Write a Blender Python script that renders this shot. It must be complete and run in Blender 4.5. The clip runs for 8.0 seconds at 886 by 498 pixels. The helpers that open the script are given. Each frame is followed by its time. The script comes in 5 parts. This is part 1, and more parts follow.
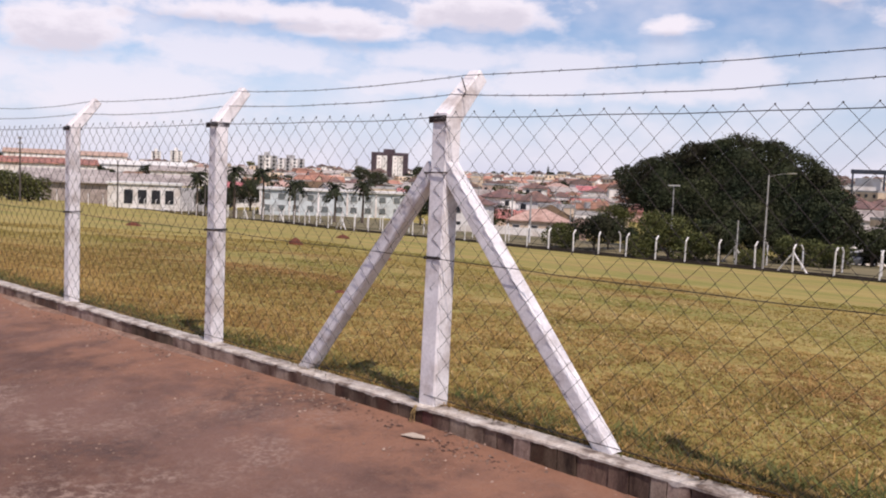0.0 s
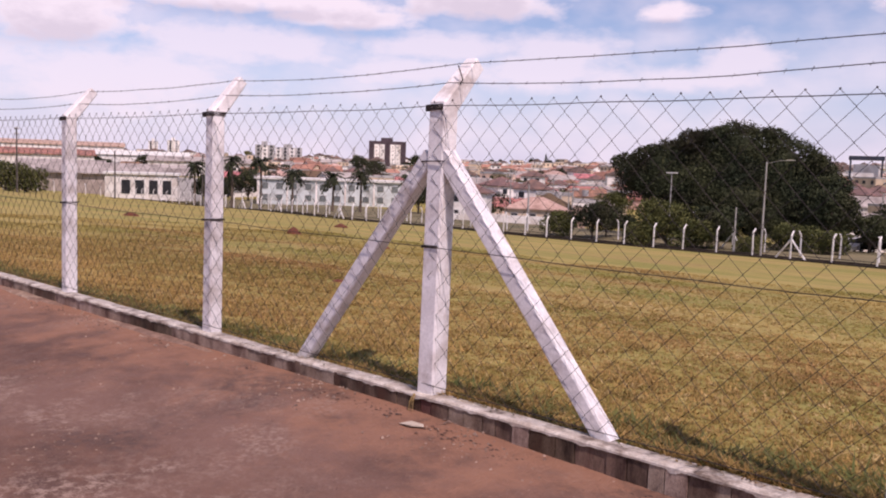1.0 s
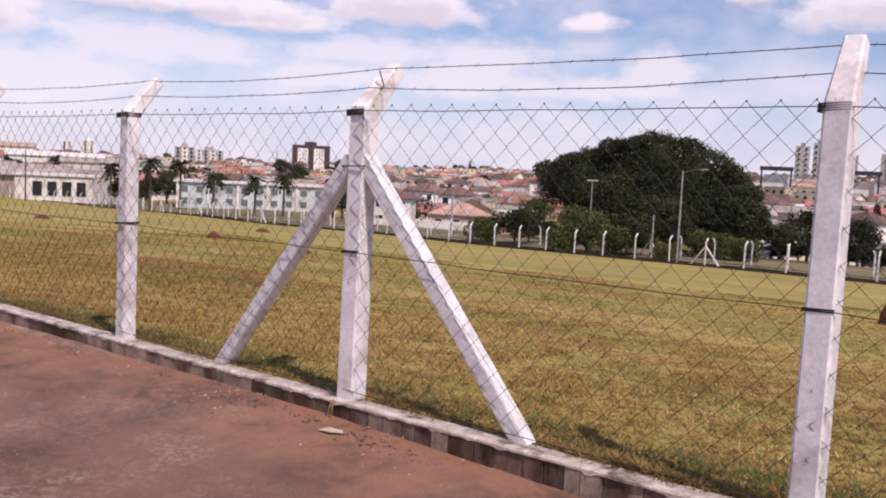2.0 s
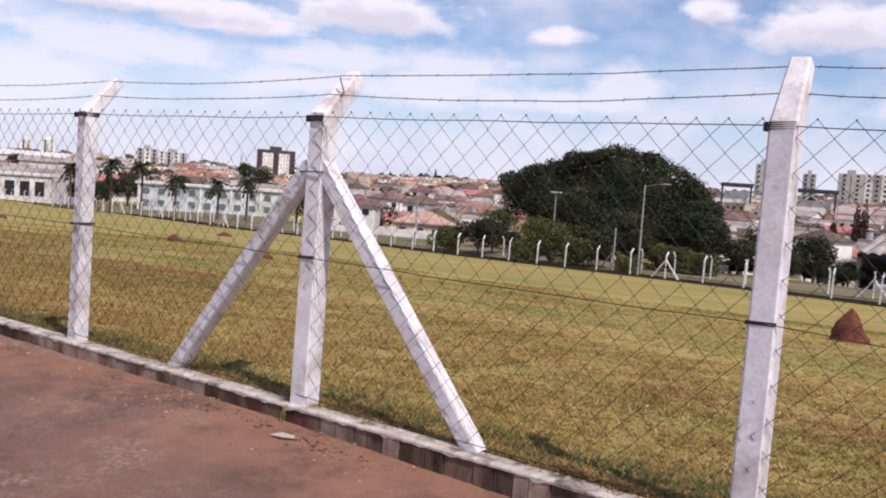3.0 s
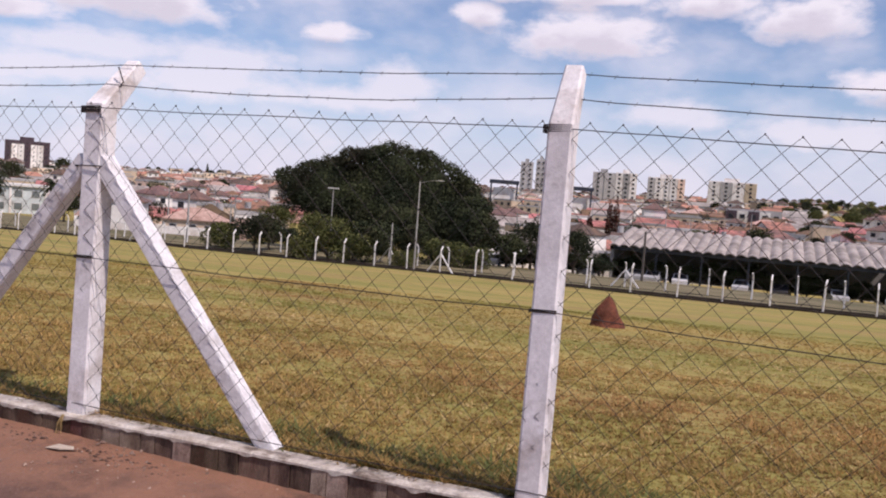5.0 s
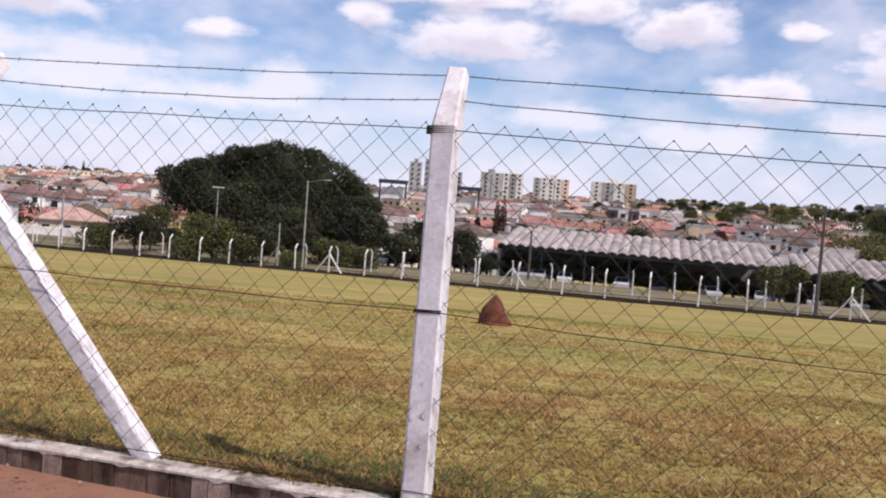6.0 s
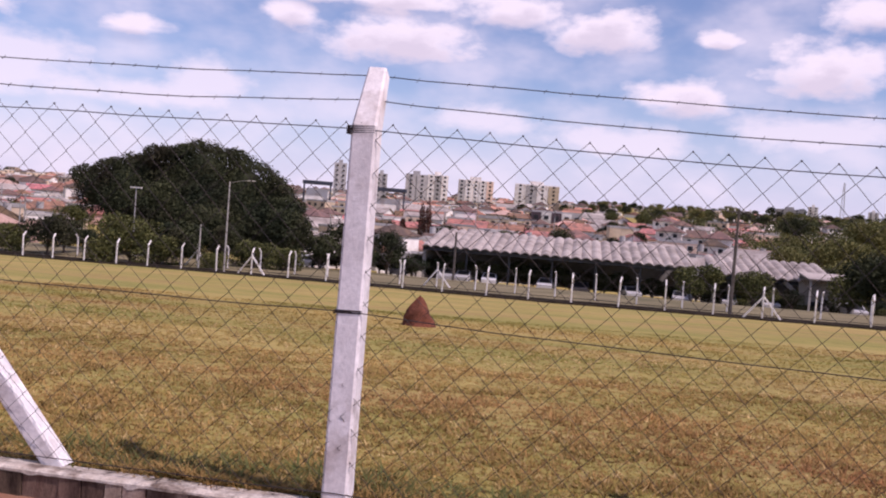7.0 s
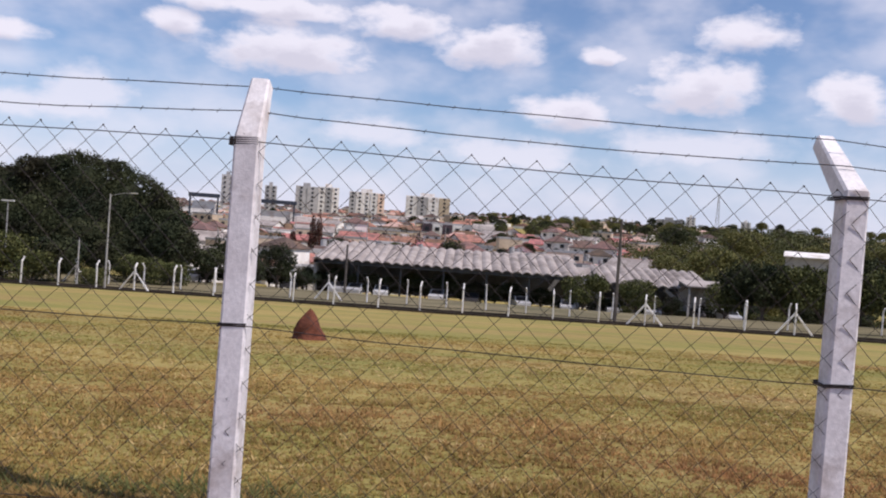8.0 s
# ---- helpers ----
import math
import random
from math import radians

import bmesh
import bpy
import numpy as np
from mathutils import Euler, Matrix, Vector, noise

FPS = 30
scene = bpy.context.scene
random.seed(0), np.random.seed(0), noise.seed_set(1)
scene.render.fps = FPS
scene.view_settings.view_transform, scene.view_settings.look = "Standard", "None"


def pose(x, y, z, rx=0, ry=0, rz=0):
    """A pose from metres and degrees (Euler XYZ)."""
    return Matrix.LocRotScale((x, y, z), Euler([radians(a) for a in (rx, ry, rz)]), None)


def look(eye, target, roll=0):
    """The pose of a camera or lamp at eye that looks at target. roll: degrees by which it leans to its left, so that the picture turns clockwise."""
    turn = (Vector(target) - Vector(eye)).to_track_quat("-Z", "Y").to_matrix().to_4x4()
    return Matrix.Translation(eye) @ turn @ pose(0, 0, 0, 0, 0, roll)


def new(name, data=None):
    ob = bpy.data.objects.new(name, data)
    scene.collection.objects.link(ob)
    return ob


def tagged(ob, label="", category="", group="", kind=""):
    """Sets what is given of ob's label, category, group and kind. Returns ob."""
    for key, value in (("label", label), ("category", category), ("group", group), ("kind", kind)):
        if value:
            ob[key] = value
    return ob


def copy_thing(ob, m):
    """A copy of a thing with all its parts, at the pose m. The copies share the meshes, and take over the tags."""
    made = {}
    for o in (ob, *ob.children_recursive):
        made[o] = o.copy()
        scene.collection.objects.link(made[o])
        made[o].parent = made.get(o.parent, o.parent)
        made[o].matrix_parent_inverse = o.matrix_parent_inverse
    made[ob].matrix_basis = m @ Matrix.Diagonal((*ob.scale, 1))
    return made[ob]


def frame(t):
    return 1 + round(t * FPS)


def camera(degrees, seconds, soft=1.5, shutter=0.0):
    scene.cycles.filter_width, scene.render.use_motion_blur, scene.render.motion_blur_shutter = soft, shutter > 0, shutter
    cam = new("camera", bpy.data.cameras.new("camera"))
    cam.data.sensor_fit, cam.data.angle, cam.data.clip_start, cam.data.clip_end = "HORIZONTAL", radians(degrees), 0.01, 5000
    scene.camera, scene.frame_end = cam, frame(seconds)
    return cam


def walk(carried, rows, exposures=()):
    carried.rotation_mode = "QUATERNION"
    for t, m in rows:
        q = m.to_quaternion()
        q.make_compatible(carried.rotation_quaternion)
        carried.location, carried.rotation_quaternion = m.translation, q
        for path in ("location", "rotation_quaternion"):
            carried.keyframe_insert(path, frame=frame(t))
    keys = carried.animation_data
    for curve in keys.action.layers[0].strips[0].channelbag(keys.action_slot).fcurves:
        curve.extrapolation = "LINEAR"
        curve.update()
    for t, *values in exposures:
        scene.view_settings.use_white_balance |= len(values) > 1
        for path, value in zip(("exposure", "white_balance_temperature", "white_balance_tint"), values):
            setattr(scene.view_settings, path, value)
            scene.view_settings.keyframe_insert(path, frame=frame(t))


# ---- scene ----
cam = camera(53.9, 8.0, soft=2.0)
PATH = [
    (0, (0.043, 0.117, 1.624), (-1.318, 1.574, 1.464), 2.3),
    (0.5, (0.039, 0.121, 1.62), (-1.316, 1.581, 1.444), 2.4),
    (1, (0.045, 0.121, 1.625), (-1.311, 1.58, 1.439), 2.0),
    (1.5, (0.043, 0.139, 1.623), (-1.247, 1.655, 1.436), 2.4),
    (1.7, (0.049, 0.134, 1.624), (-1.21, 1.679, 1.448), 2.4),
    (3, (0.127, 0.13, 1.627), (-1.034, 1.753, 1.485), 4.1),
    (3.5, (0.138, 0.09, 1.626), (-0.983, 1.744, 1.545), 4.0),
    (4, (0.102, 0.051, 1.628), (-0.898, 1.78, 1.517), 3.6),
    (4.5, (0.07, 0.029, 1.624), (-0.787, 1.83, 1.473), 4.0),
    (5, (0.076, 0.036, 1.623), (-0.639, 1.9, 1.509), 4.3),
    (6.5, (0.108, 0.048, 1.632), (-0.279, 2.008, 1.539), 4.4),
    (7, (0.121, 0.042, 1.625), (-0.186, 2.017, 1.546), 4.5),
    (7.5, (0.141, 0.006, 1.623), (-0.037, 1.997, 1.553), 4.6),
    (8, (0.157, 0.0, 1.622), (0.094, 1.999, 1.589), 4.1),
]
EXPOSURES = [(0.0, 0.05, 6650, 22), (0.4, 0.05, 6650, 22), (0.9, 0.0, 6800, 36), (1.6, 0.02, 6800, 33), (3.0, 0.1, 6450, 22), (3.6, 0.1, 6450, 26), (4.1, -0.04, 6700, 37), (4.6, -0.02, 6600, 35), (5.2, 0.0, 6550, 22), (6.4, 0.2, 6450, 22), (7.0, 0.05, 6550, 38), (7.5, 0.05, 6530, 32), (8.0, 0.0, 6350, 20)]
walk(cam, [(t, look(eye, target, roll)) for t, eye, target, roll in PATH], EXPOSURES)

# ---- world, sun, exposure ----
SUN_DIR = Vector((0.66, -0.25, 0.95)).normalized()
sun = new("sun", bpy.data.lights.new("sun", "SUN"))
sun.data.energy, sun.data.angle, sun.data.color = 4.0, radians(0.6), (1.0, 0.95, 0.87)
sun.matrix_world = look(SUN_DIR * 50, (0, 0, 0))
scene.view_settings.exposure = 0.0

world = bpy.data.worlds.new("sky")
scene.world = world
world.use_nodes = True
wt = world.node_tree
wt.nodes.clear()


def wn(kind, operation=None, sky_type=None, noise_dimensions=None, interpolation_type=None, data_type=None):
    n = wt.nodes.new(kind)
    if operation:
        n.operation = operation
    if sky_type:
        n.sky_type, n.sun_disc = sky_type, False
    if noise_dimensions:
        n.noise_dimensions = noise_dimensions
    if interpolation_type:
        n.interpolation_type = interpolation_type
    if data_type:
        n.data_type = data_type
    return n


def wmath(op, a, b=None, c=None):
    n = wn("ShaderNodeMath", operation=op)
    for i, v in enumerate((a, b, c)):
        if v is None:
            continue
        if isinstance(v, (int, float)):
            n.inputs[i].default_value = v
        else:
            wt.links.new(v, n.inputs[i])
    return n.outputs[0]


sky = wn("ShaderNodeTexSky", sky_type="NISHITA")
sky.sun_elevation = math.asin(SUN_DIR.z)
sky.sun_rotation = math.atan2(SUN_DIR.x, SUN_DIR.y)
sky.air_density, sky.dust_density, sky.ozone_density = 1.0, 0.2, 4.0
coord = wn("ShaderNodeTexCoord")
split = wn("ShaderNodeSeparateXYZ")
wt.links.new(coord.outputs["Generated"], split.inputs[0])
dx, dy, dz = split.outputs
# cumulus: azimuth and elevation of the middle, half width, half height, all in degrees
az = wmath("MULTIPLY", wmath("ARCTAN2", dx, dy), 180 / math.pi)
el = wmath("MULTIPLY", wmath("ARCSINE", dz), 180 / math.pi)
CLOUDS = [
    (-54.1, 9.9, 9.4, 0.9), (-41.2, 10.6, 5.6, 1.6), (-29.3, 10.0, 1.9, 0.7), (-66.3, 8.0, 4.2, 1.9), (-49.6, 9.2, 5.0, 0.9),
    (-19.9, 11.9, 1.5, 0.8), (-12.8, 10.9, 4.4, 1.8), (-14.8, 13.4, 6.7, 0.8), (-5.6, 13.2, 3.6, 1.2), (0.3, 12.2, 4.1, 1.5),
    (5.6, 8.3, 2.9, 1.3), (16.3, 13.4, 2.8, 1.3), (13.9, 10.2, 3.4, 1.8), (7.5, 12.0, 1.3, 0.6), (22.8, 9.4, 2.2, 1.7)]
# thin whitish veils lower down
VEILS = [
    (-63.6, 4.6, 7.5, 2.6), (-45.6, 6.1, 4.0, 1.0), (-35.7, 7.7, 4.5, 1.2), (-24.5, 7.1, 3.0, 1.3), (-42.9, 7.6, 5.2, 1.2),
    (-37.0, 6.3, 5.6, 1.6), (-7.2, 6.3, 3.4, 1.1), (-27.0, 6.0, 4.4, 1.1), (-56.0, 7.2, 6.5, 1.5), (2.5, 5.4, 5.0, 1.1),
    (14.0, 6.4, 5.0, 1.2)]
place = wn("ShaderNodeCombineXYZ")
wt.links.new(wmath("MULTIPLY", az, 0.34), place.inputs[0])
wt.links.new(wmath("MULTIPLY", el, 0.62), place.inputs[1])
edge = wn("ShaderNodeTexNoise", noise_dimensions="3D")
edge.inputs["Scale"].default_value, edge.inputs["Detail"].default_value, edge.inputs["Roughness"].default_value = 1.0, 7, 0.56
wt.links.new(place.outputs[0], edge.inputs["Vector"])
broad = wn("ShaderNodeTexNoise", noise_dimensions="3D")
broad.inputs["Scale"].default_value, broad.inputs["Detail"].default_value, broad.inputs["Roughness"].default_value = 0.42, 4, 0.5
wt.links.new(place.outputs[0], broad.inputs["Vector"])
wob = wmath("ADD", wmath("MULTIPLY", wmath("SUBTRACT", edge.outputs["Fac"], 0.5), 2.3), wmath("MULTIPLY", wmath("SUBTRACT", broad.outputs["Fac"], 0.5), 0.9))


def cloud_field(items, elevation):
    total = None
    for a0, e0, wa, he in items:
        u = wmath("DIVIDE", wmath("SUBTRACT", az, a0), wa)
        v = wmath("DIVIDE", wmath("SUBTRACT", elevation, e0), he)
        v = wmath("MAXIMUM", v, wmath("MULTIPLY", v, -1.35))
        d = wmath("SUBTRACT", 1.24, wmath("SQRT", wmath("ADD", wmath("MULTIPLY", u, u), wmath("MULTIPLY", v, v))))
        total = d if total is None else wmath("MAXIMUM", total, d)
    return wmath("ADD", total, wob)


def stepped(v, lo, hi, out):
    n = wn("ShaderNodeMapRange", interpolation_type="SMOOTHSTEP")
    n.inputs["From Min"].default_value, n.inputs["From Max"].default_value, n.inputs["To Max"].default_value = lo, hi, out
    wt.links.new(v, n.inputs["Value"])
    return n.outputs[0]


mask = wmath("MAXIMUM", stepped(cloud_field(CLOUDS, el), -0.22, 0.72, 0.95), stepped(cloud_field(VEILS, el), -0.35, 0.8, 0.72))
mask = wmath("MAXIMUM", mask, stepped(broad.outputs["Fac"], 0.36, 0.72, 0.55))
# cloud above a point shades it: greyish bases under white tops
under = stepped(cloud_field(CLOUDS, wmath("ADD", el, 0.75)), 0.25, 1.1, 0.9)
# whitish haze towards the horizon
haze = wn("ShaderNodeMapRange", interpolation_type="SMOOTHSTEP")
haze.inputs["From Min"].default_value, haze.inputs["From Max"].default_value = 0.0, 0.15
haze.inputs["To Min"].default_value, haze.inputs["To Max"].default_value = 0.8, 0.0
wt.links.new(dz, haze.inputs["Value"])
tone = wn("ShaderNodeMix", data_type="RGBA")
wt.links.new(under, tone.inputs[0])
tone.inputs[6].default_value, tone.inputs[7].default_value = (7.8, 7.8, 8.2, 1), (5.9, 5.9, 6.5, 1)
hazed = wn("ShaderNodeMix", data_type="RGBA")
wt.links.new(haze.outputs[0], hazed.inputs[0])
wt.links.new(sky.outputs[0], hazed.inputs[6])
hazed.inputs[7].default_value = (5.25, 5.8, 7.4, 1)
mixed = wn("ShaderNodeMix", data_type="RGBA")
wt.links.new(mask, mixed.inputs[0])
wt.links.new(hazed.outputs[2], mixed.inputs[6])
wt.links.new(tone.outputs[2], mixed.inputs[7])
back = wn("ShaderNodeBackground")
back.inputs["Strength"].default_value = 0.112
wt.links.new(mixed.outputs[2], back.inputs["Color"])
wt.links.new(back.outputs[0], wn("ShaderNodeOutputWorld").inputs[0])


# ---- materials ----
def mat(name, c1, c2, rough=0.85, s=3.0, s2=40.0, fine=0.25, bump=0.15, metal=0.0, rnd=0.0, c3=None, s3=0.5, stretch=(1, 1, 1), dist=0.01, world=False, island=0.0, spec=0.5):
    """Two colours mixed by coarse noise, a third by wider noise, fine grain in value and relief; rnd: change from object to object."""
    m = bpy.data.materials.new(name)
    m.use_nodes = True
    nt = m.node_tree
    bsdf = nt.nodes["Principled BSDF"]
    bsdf.inputs["Roughness"].default_value, bsdf.inputs["Metallic"].default_value = rough, metal
    bsdf.inputs["Specular IOR Level"].default_value = spec
    L = nt.links.new
    if world:
        src = nt.nodes.new("ShaderNodeNewGeometry").outputs["Position"]
    else:
        src = nt.nodes.new("ShaderNodeTexCoord").outputs["Object"]
    info = nt.nodes.new("ShaderNodeObjectInfo")
    mp = nt.nodes.new("ShaderNodeVectorMath")
    mp.operation = "MULTIPLY_ADD"
    L(src, mp.inputs[0])
    mp.inputs[1].default_value = stretch
    if not world:
        sh = nt.nodes.new("ShaderNodeVectorMath")
        sh.operation = "SCALE"
        sh.inputs[0].default_value = (37, 19, 53)
        L(info.outputs["Random"], sh.inputs["Scale"])
        L(sh.outputs[0], mp.inputs[2])

    def noise_at(scale, detail=5, rough_=0.6):
        n = nt.nodes.new("ShaderNodeTexNoise")
        n.inputs["Scale"].default_value, n.inputs["Detail"].default_value, n.inputs["Roughness"].default_value = scale, detail, rough_
        L(mp.outputs[0], n.inputs["Vector"])
        return n.outputs["Fac"]

    def ramp(v, lo, hi):
        r = nt.nodes.new("ShaderNodeMapRange")
        r.inputs["From Min"].default_value, r.inputs["From Max"].default_value = lo, hi
        L(v, r.inputs["Value"])
        return r.outputs[0]

    def mix(f, a, b, kind="MIX"):
        x = nt.nodes.new("ShaderNodeMix")
        x.data_type, x.blend_type = "RGBA", kind
        for sock, v in ((x.inputs[0], f), (x.inputs[6], a), (x.inputs[7], b)):
            if isinstance(v, (int, float)):
                sock.default_value = v
            elif isinstance(v, tuple):
                sock.default_value = (*v, 1)
            else:
                L(v, sock)
        return x.outputs[2]

    col = mix(ramp(noise_at(s), 0.38, 0.62), c1, c2)
    if c3:
        col = mix(ramp(noise_at(s3, 6), 0.5, 0.66), col, c3)
    grain = noise_at(s2, 4, 0.7)
    g = nt.nodes.new("ShaderNodeMapRange")
    g.inputs["From Min"].default_value, g.inputs["From Max"].default_value = 0.3, 0.7
    g.inputs["To Min"].default_value, g.inputs["To Max"].default_value = 1 - fine, 1 + fine
    L(grain, g.inputs["Value"])
    gray = nt.nodes.new("ShaderNodeCombineColor")
    for i in range(3):
        L(g.outputs[0], gray.inputs[i])
    col = mix(1.0, col, gray.outputs[0], "MULTIPLY")
    if rnd or island:
        h = nt.nodes.new("ShaderNodeHueSaturation")
        v = nt.nodes.new("ShaderNodeMapRange")
        v.inputs["To Min"].default_value, v.inputs["To Max"].default_value = 1 - max(rnd, island), 1 + max(rnd, island)
        source = nt.nodes.new("ShaderNodeNewGeometry").outputs["Random Per Island"] if island else info.outputs["Random"]
        L(source, v.inputs["Value"])
        L(v.outputs[0], h.inputs["Value"])
        hu = nt.nodes.new("ShaderNodeMapRange")
        hu.inputs["To Min"].default_value, hu.inputs["To Max"].default_value = 0.5 + 0.06 * rnd, 0.5 - 0.06 * rnd
        L(source, hu.inputs["Value"])
        L(hu.outputs[0], h.inputs["Hue"])
        L(col, h.inputs["Color"])
        col = h.outputs[0]
    L(col, bsdf.inputs["Base Color"])
    if bump:
        b = nt.nodes.new("ShaderNodeBump")
        b.inputs["Strength"].default_value, b.inputs["Distance"].default_value = bump, dist
        L(grain, b.inputs["Height"])
        L(b.outputs[0], bsdf.inputs["Normal"])
    return m


M_field = mat("dry_grass_ground", (0.345, 0.262, 0.088), (0.218, 0.200, 0.054), 0.95, 0.20, 5.0, 0.22, 0.35, c3=(0.290, 0.205, 0.076), s3=0.17, dist=0.04, stretch=(0.42, 1.3, 1), world=True, spec=0.12)
M_blade = mat("dry_grass_blades", (0.385, 0.276, 0.092), (0.235, 0.204, 0.054), 0.9, 0.20, 5.0, 0.22, 0, c3=(0.325, 0.190, 0.078), s3=0.17, stretch=(0.42, 1.3, 1), world=True, island=0.30, spec=0.1)
M_blade_green = mat("green_grass_blades", (0.11, 0.13, 0.04), (0.17, 0.16, 0.055), 0.8, 0.9, 6.0, 0.3, 0, world=True, island=0.4, spec=0.2)
M_dust = mat("pale_dust", (0.25, 0.155, 0.112), (0.19, 0.115, 0.085), 0.95, 3.0, 26.0, 0.4, 0.5, c3=(0.36, 0.27, 0.20), s3=2.5, world=True, spec=0.2)
M_post = mat("whitewashed_concrete", (0.82, 0.785, 0.775), (0.70, 0.66, 0.65), 0.85, 5.0, 45.0, 0.14, 0.4, c3=(0.50, 0.44, 0.41), s3=3.8, dist=0.005)
M_kerb = mat("stained_concrete", (0.190, 0.125, 0.092), (0.045, 0.026, 0.020), 0.92, 1.7, 45.0, 0.3, 0.7, c3=(0.085, 0.040, 0.029), s3=1.1, stretch=(4.0, 1.0, 1.1), dist=0.008, world=True, rnd=0.28, spec=0.2)
M_kerb_pale = mat("worn_pale_concrete", (0.36, 0.275, 0.215), (0.20, 0.135, 0.10), 0.92, 2.2, 45.0, 0.3, 0.7, c3=(0.085, 0.048, 0.036), s3=1.6, stretch=(3.0, 1.0, 1.6), dist=0.008, world=True, rnd=0.2, spec=0.2)
# near-black brown for the low beams and kerb beyond the field
M_beam = mat("dark_concrete", (0.060, 0.048, 0.038), (0.035, 0.028, 0.022), 0.95, 0.8, 12.0, 0.3, 0.3, world=True, spec=0.15)
M_cap = mat("flaking_white_paint", (0.60, 0.54, 0.47), (0.40, 0.33, 0.27), 0.9, 9.0, 60.0, 0.25, 0.6, c3=(0.15, 0.11, 0.085), s3=7.0, dist=0.008, world=True)
M_wire = mat("weathered_wire", (0.026, 0.023, 0.024), (0.045, 0.035, 0.032), 0.8, 8.0, 60.0, 0.2, 0, spec=0.25)
M_farpost = mat("far_concrete", (0.80, 0.78, 0.75), (0.66, 0.63, 0.60), 0.85, 3.0, 20.0, 0.1, 0.1, rnd=0.12)
M_road = mat("dusty_asphalt", (0.150, 0.128, 0.072), (0.200, 0.168, 0.095), 0.9, 0.25, 9.0, 0.25, 0.3, c3=(0.115, 0.104, 0.055), s3=0.12, world=True, spec=0.15)
M_mound = mat("termite_clay", (0.17, 0.058, 0.034), (0.10, 0.036, 0.022), 0.95, 6.0, 30.0, 0.3, 0.8, dist=0.02, spec=0.2)
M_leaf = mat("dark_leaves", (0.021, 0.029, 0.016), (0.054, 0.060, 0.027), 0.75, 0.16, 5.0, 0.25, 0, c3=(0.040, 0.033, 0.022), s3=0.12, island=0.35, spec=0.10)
M_leaf3 = mat("dull_green_leaves", (0.060, 0.070, 0.024), (0.095, 0.098, 0.034), 0.75, 0.5, 5.0, 0.3, 0, island=0.45, rnd=0.25, spec=0.12)
M_leaf2 = mat("mid_green_leaves", (0.115, 0.118, 0.038), (0.165, 0.155, 0.056), 0.75, 0.5, 5.0, 0.3, 0, island=0.45, rnd=0.25, spec=0.12)
M_wood = mat("hillside_leaves", (0.058, 0.068, 0.030), (0.100, 0.100, 0.042), 0.8, 0.02, 0.3, 0.3, 0, c3=(0.040, 0.050, 0.024), s3=0.03, island=0.35, world=True, spec=0.1)
M_scrub = mat("olive_scrub_leaves", (0.125, 0.120, 0.040), (0.060, 0.068, 0.026), 0.8, 0.06, 1.0, 0.3, 0, c3=(0.040, 0.048, 0.020), s3=0.05, island=0.35, world=True, spec=0.1)
M_palm = mat("palm_fronds", (0.020, 0.025, 0.013), (0.036, 0.040, 0.020), 0.7, 0.5, 5.0, 0.3, 0, island=0.4, spec=0.12)
M_bark = mat("bark", (0.13, 0.095, 0.07), (0.08, 0.06, 0.045), 0.95, 3.0, 18.0, 0.3, 0.6, stretch=(1, 1, 0.25), dist=0.03)
M_pole = mat("pole_concrete", (0.36, 0.35, 0.33), (0.26, 0.25, 0.24), 0.9, 2.0, 20.0, 0.15, 0.2)
M_dpole = mat("dark_timber_pole", (0.10, 0.085, 0.075), (0.07, 0.06, 0.05), 0.9, 2.0, 20.0, 0.2, 0.2)
M_tile = mat("terracotta_roof", (0.36, 0.170, 0.112), (0.21, 0.106, 0.076), 0.9, 0.8, 4.0, 0.35, 0.6, rnd=0.65, c3=(0.12, 0.076, 0.060), s3=0.35, dist=0.08)
M_fibre = mat("fibre_cement", (0.40, 0.350, 0.318), (0.29, 0.248, 0.225), 0.9, 0.35, 5.0, 0.25, 0.4, c3=(0.19, 0.158, 0.140), s3=0.25, dist=0.05)
M_wallw = mat("white_render", (0.82, 0.79, 0.75), (0.72, 0.68, 0.63), 0.9, 0.5, 6.0, 0.08, 0.1, rnd=0.15, c3=(0.55, 0.48, 0.42), s3=0.3)
M_wallc = mat("cream_render", (0.66, 0.52, 0.38), (0.56, 0.42, 0.30), 0.9, 0.5, 6.0, 0.08, 0.1, rnd=0.3, c3=(0.42, 0.33, 0.26), s3=0.3)
M_wallp = mat("pink_render", (0.62, 0.40, 0.33), (0.50, 0.31, 0.25), 0.9, 0.5, 6.0, 0.08, 0.1, rnd=0.3)
M_wallg = mat("grey_render", (0.40, 0.385, 0.37), (0.31, 0.30, 0.29), 0.9, 0.5, 6.0, 0.1, 0.1, rnd=0.2)
M_wallb = mat("dark_plum_render", (0.085, 0.055, 0.065), (0.06, 0.042, 0.05), 0.9, 0.5, 6.0, 0.1, 0.1)
M_glass = mat("dark_window_glass", (0.016, 0.018, 0.022), (0.028, 0.029, 0.033), 0.3, 0.5, 3.0, 0.1, 0, spec=0.25)
M_trim = mat("light_trim", (0.68, 0.66, 0.62), (0.58, 0.56, 0.52), 0.8, 1.0, 8.0, 0.08, 0)
M_steel = mat("dark_painted_steel", (0.05, 0.06, 0.08), (0.035, 0.04, 0.055), 0.5, 1.0, 8.0, 0.1, 0, metal=0.3)
# white paint lowered to grey: the shade over the parked cars is in the colour
M_car = mat("shaded_white_car_paint", (0.52, 0.52, 0.53), (0.44, 0.44, 0.46), 0.35, 1.0, 8.0, 0.04, 0, rnd=0.35)
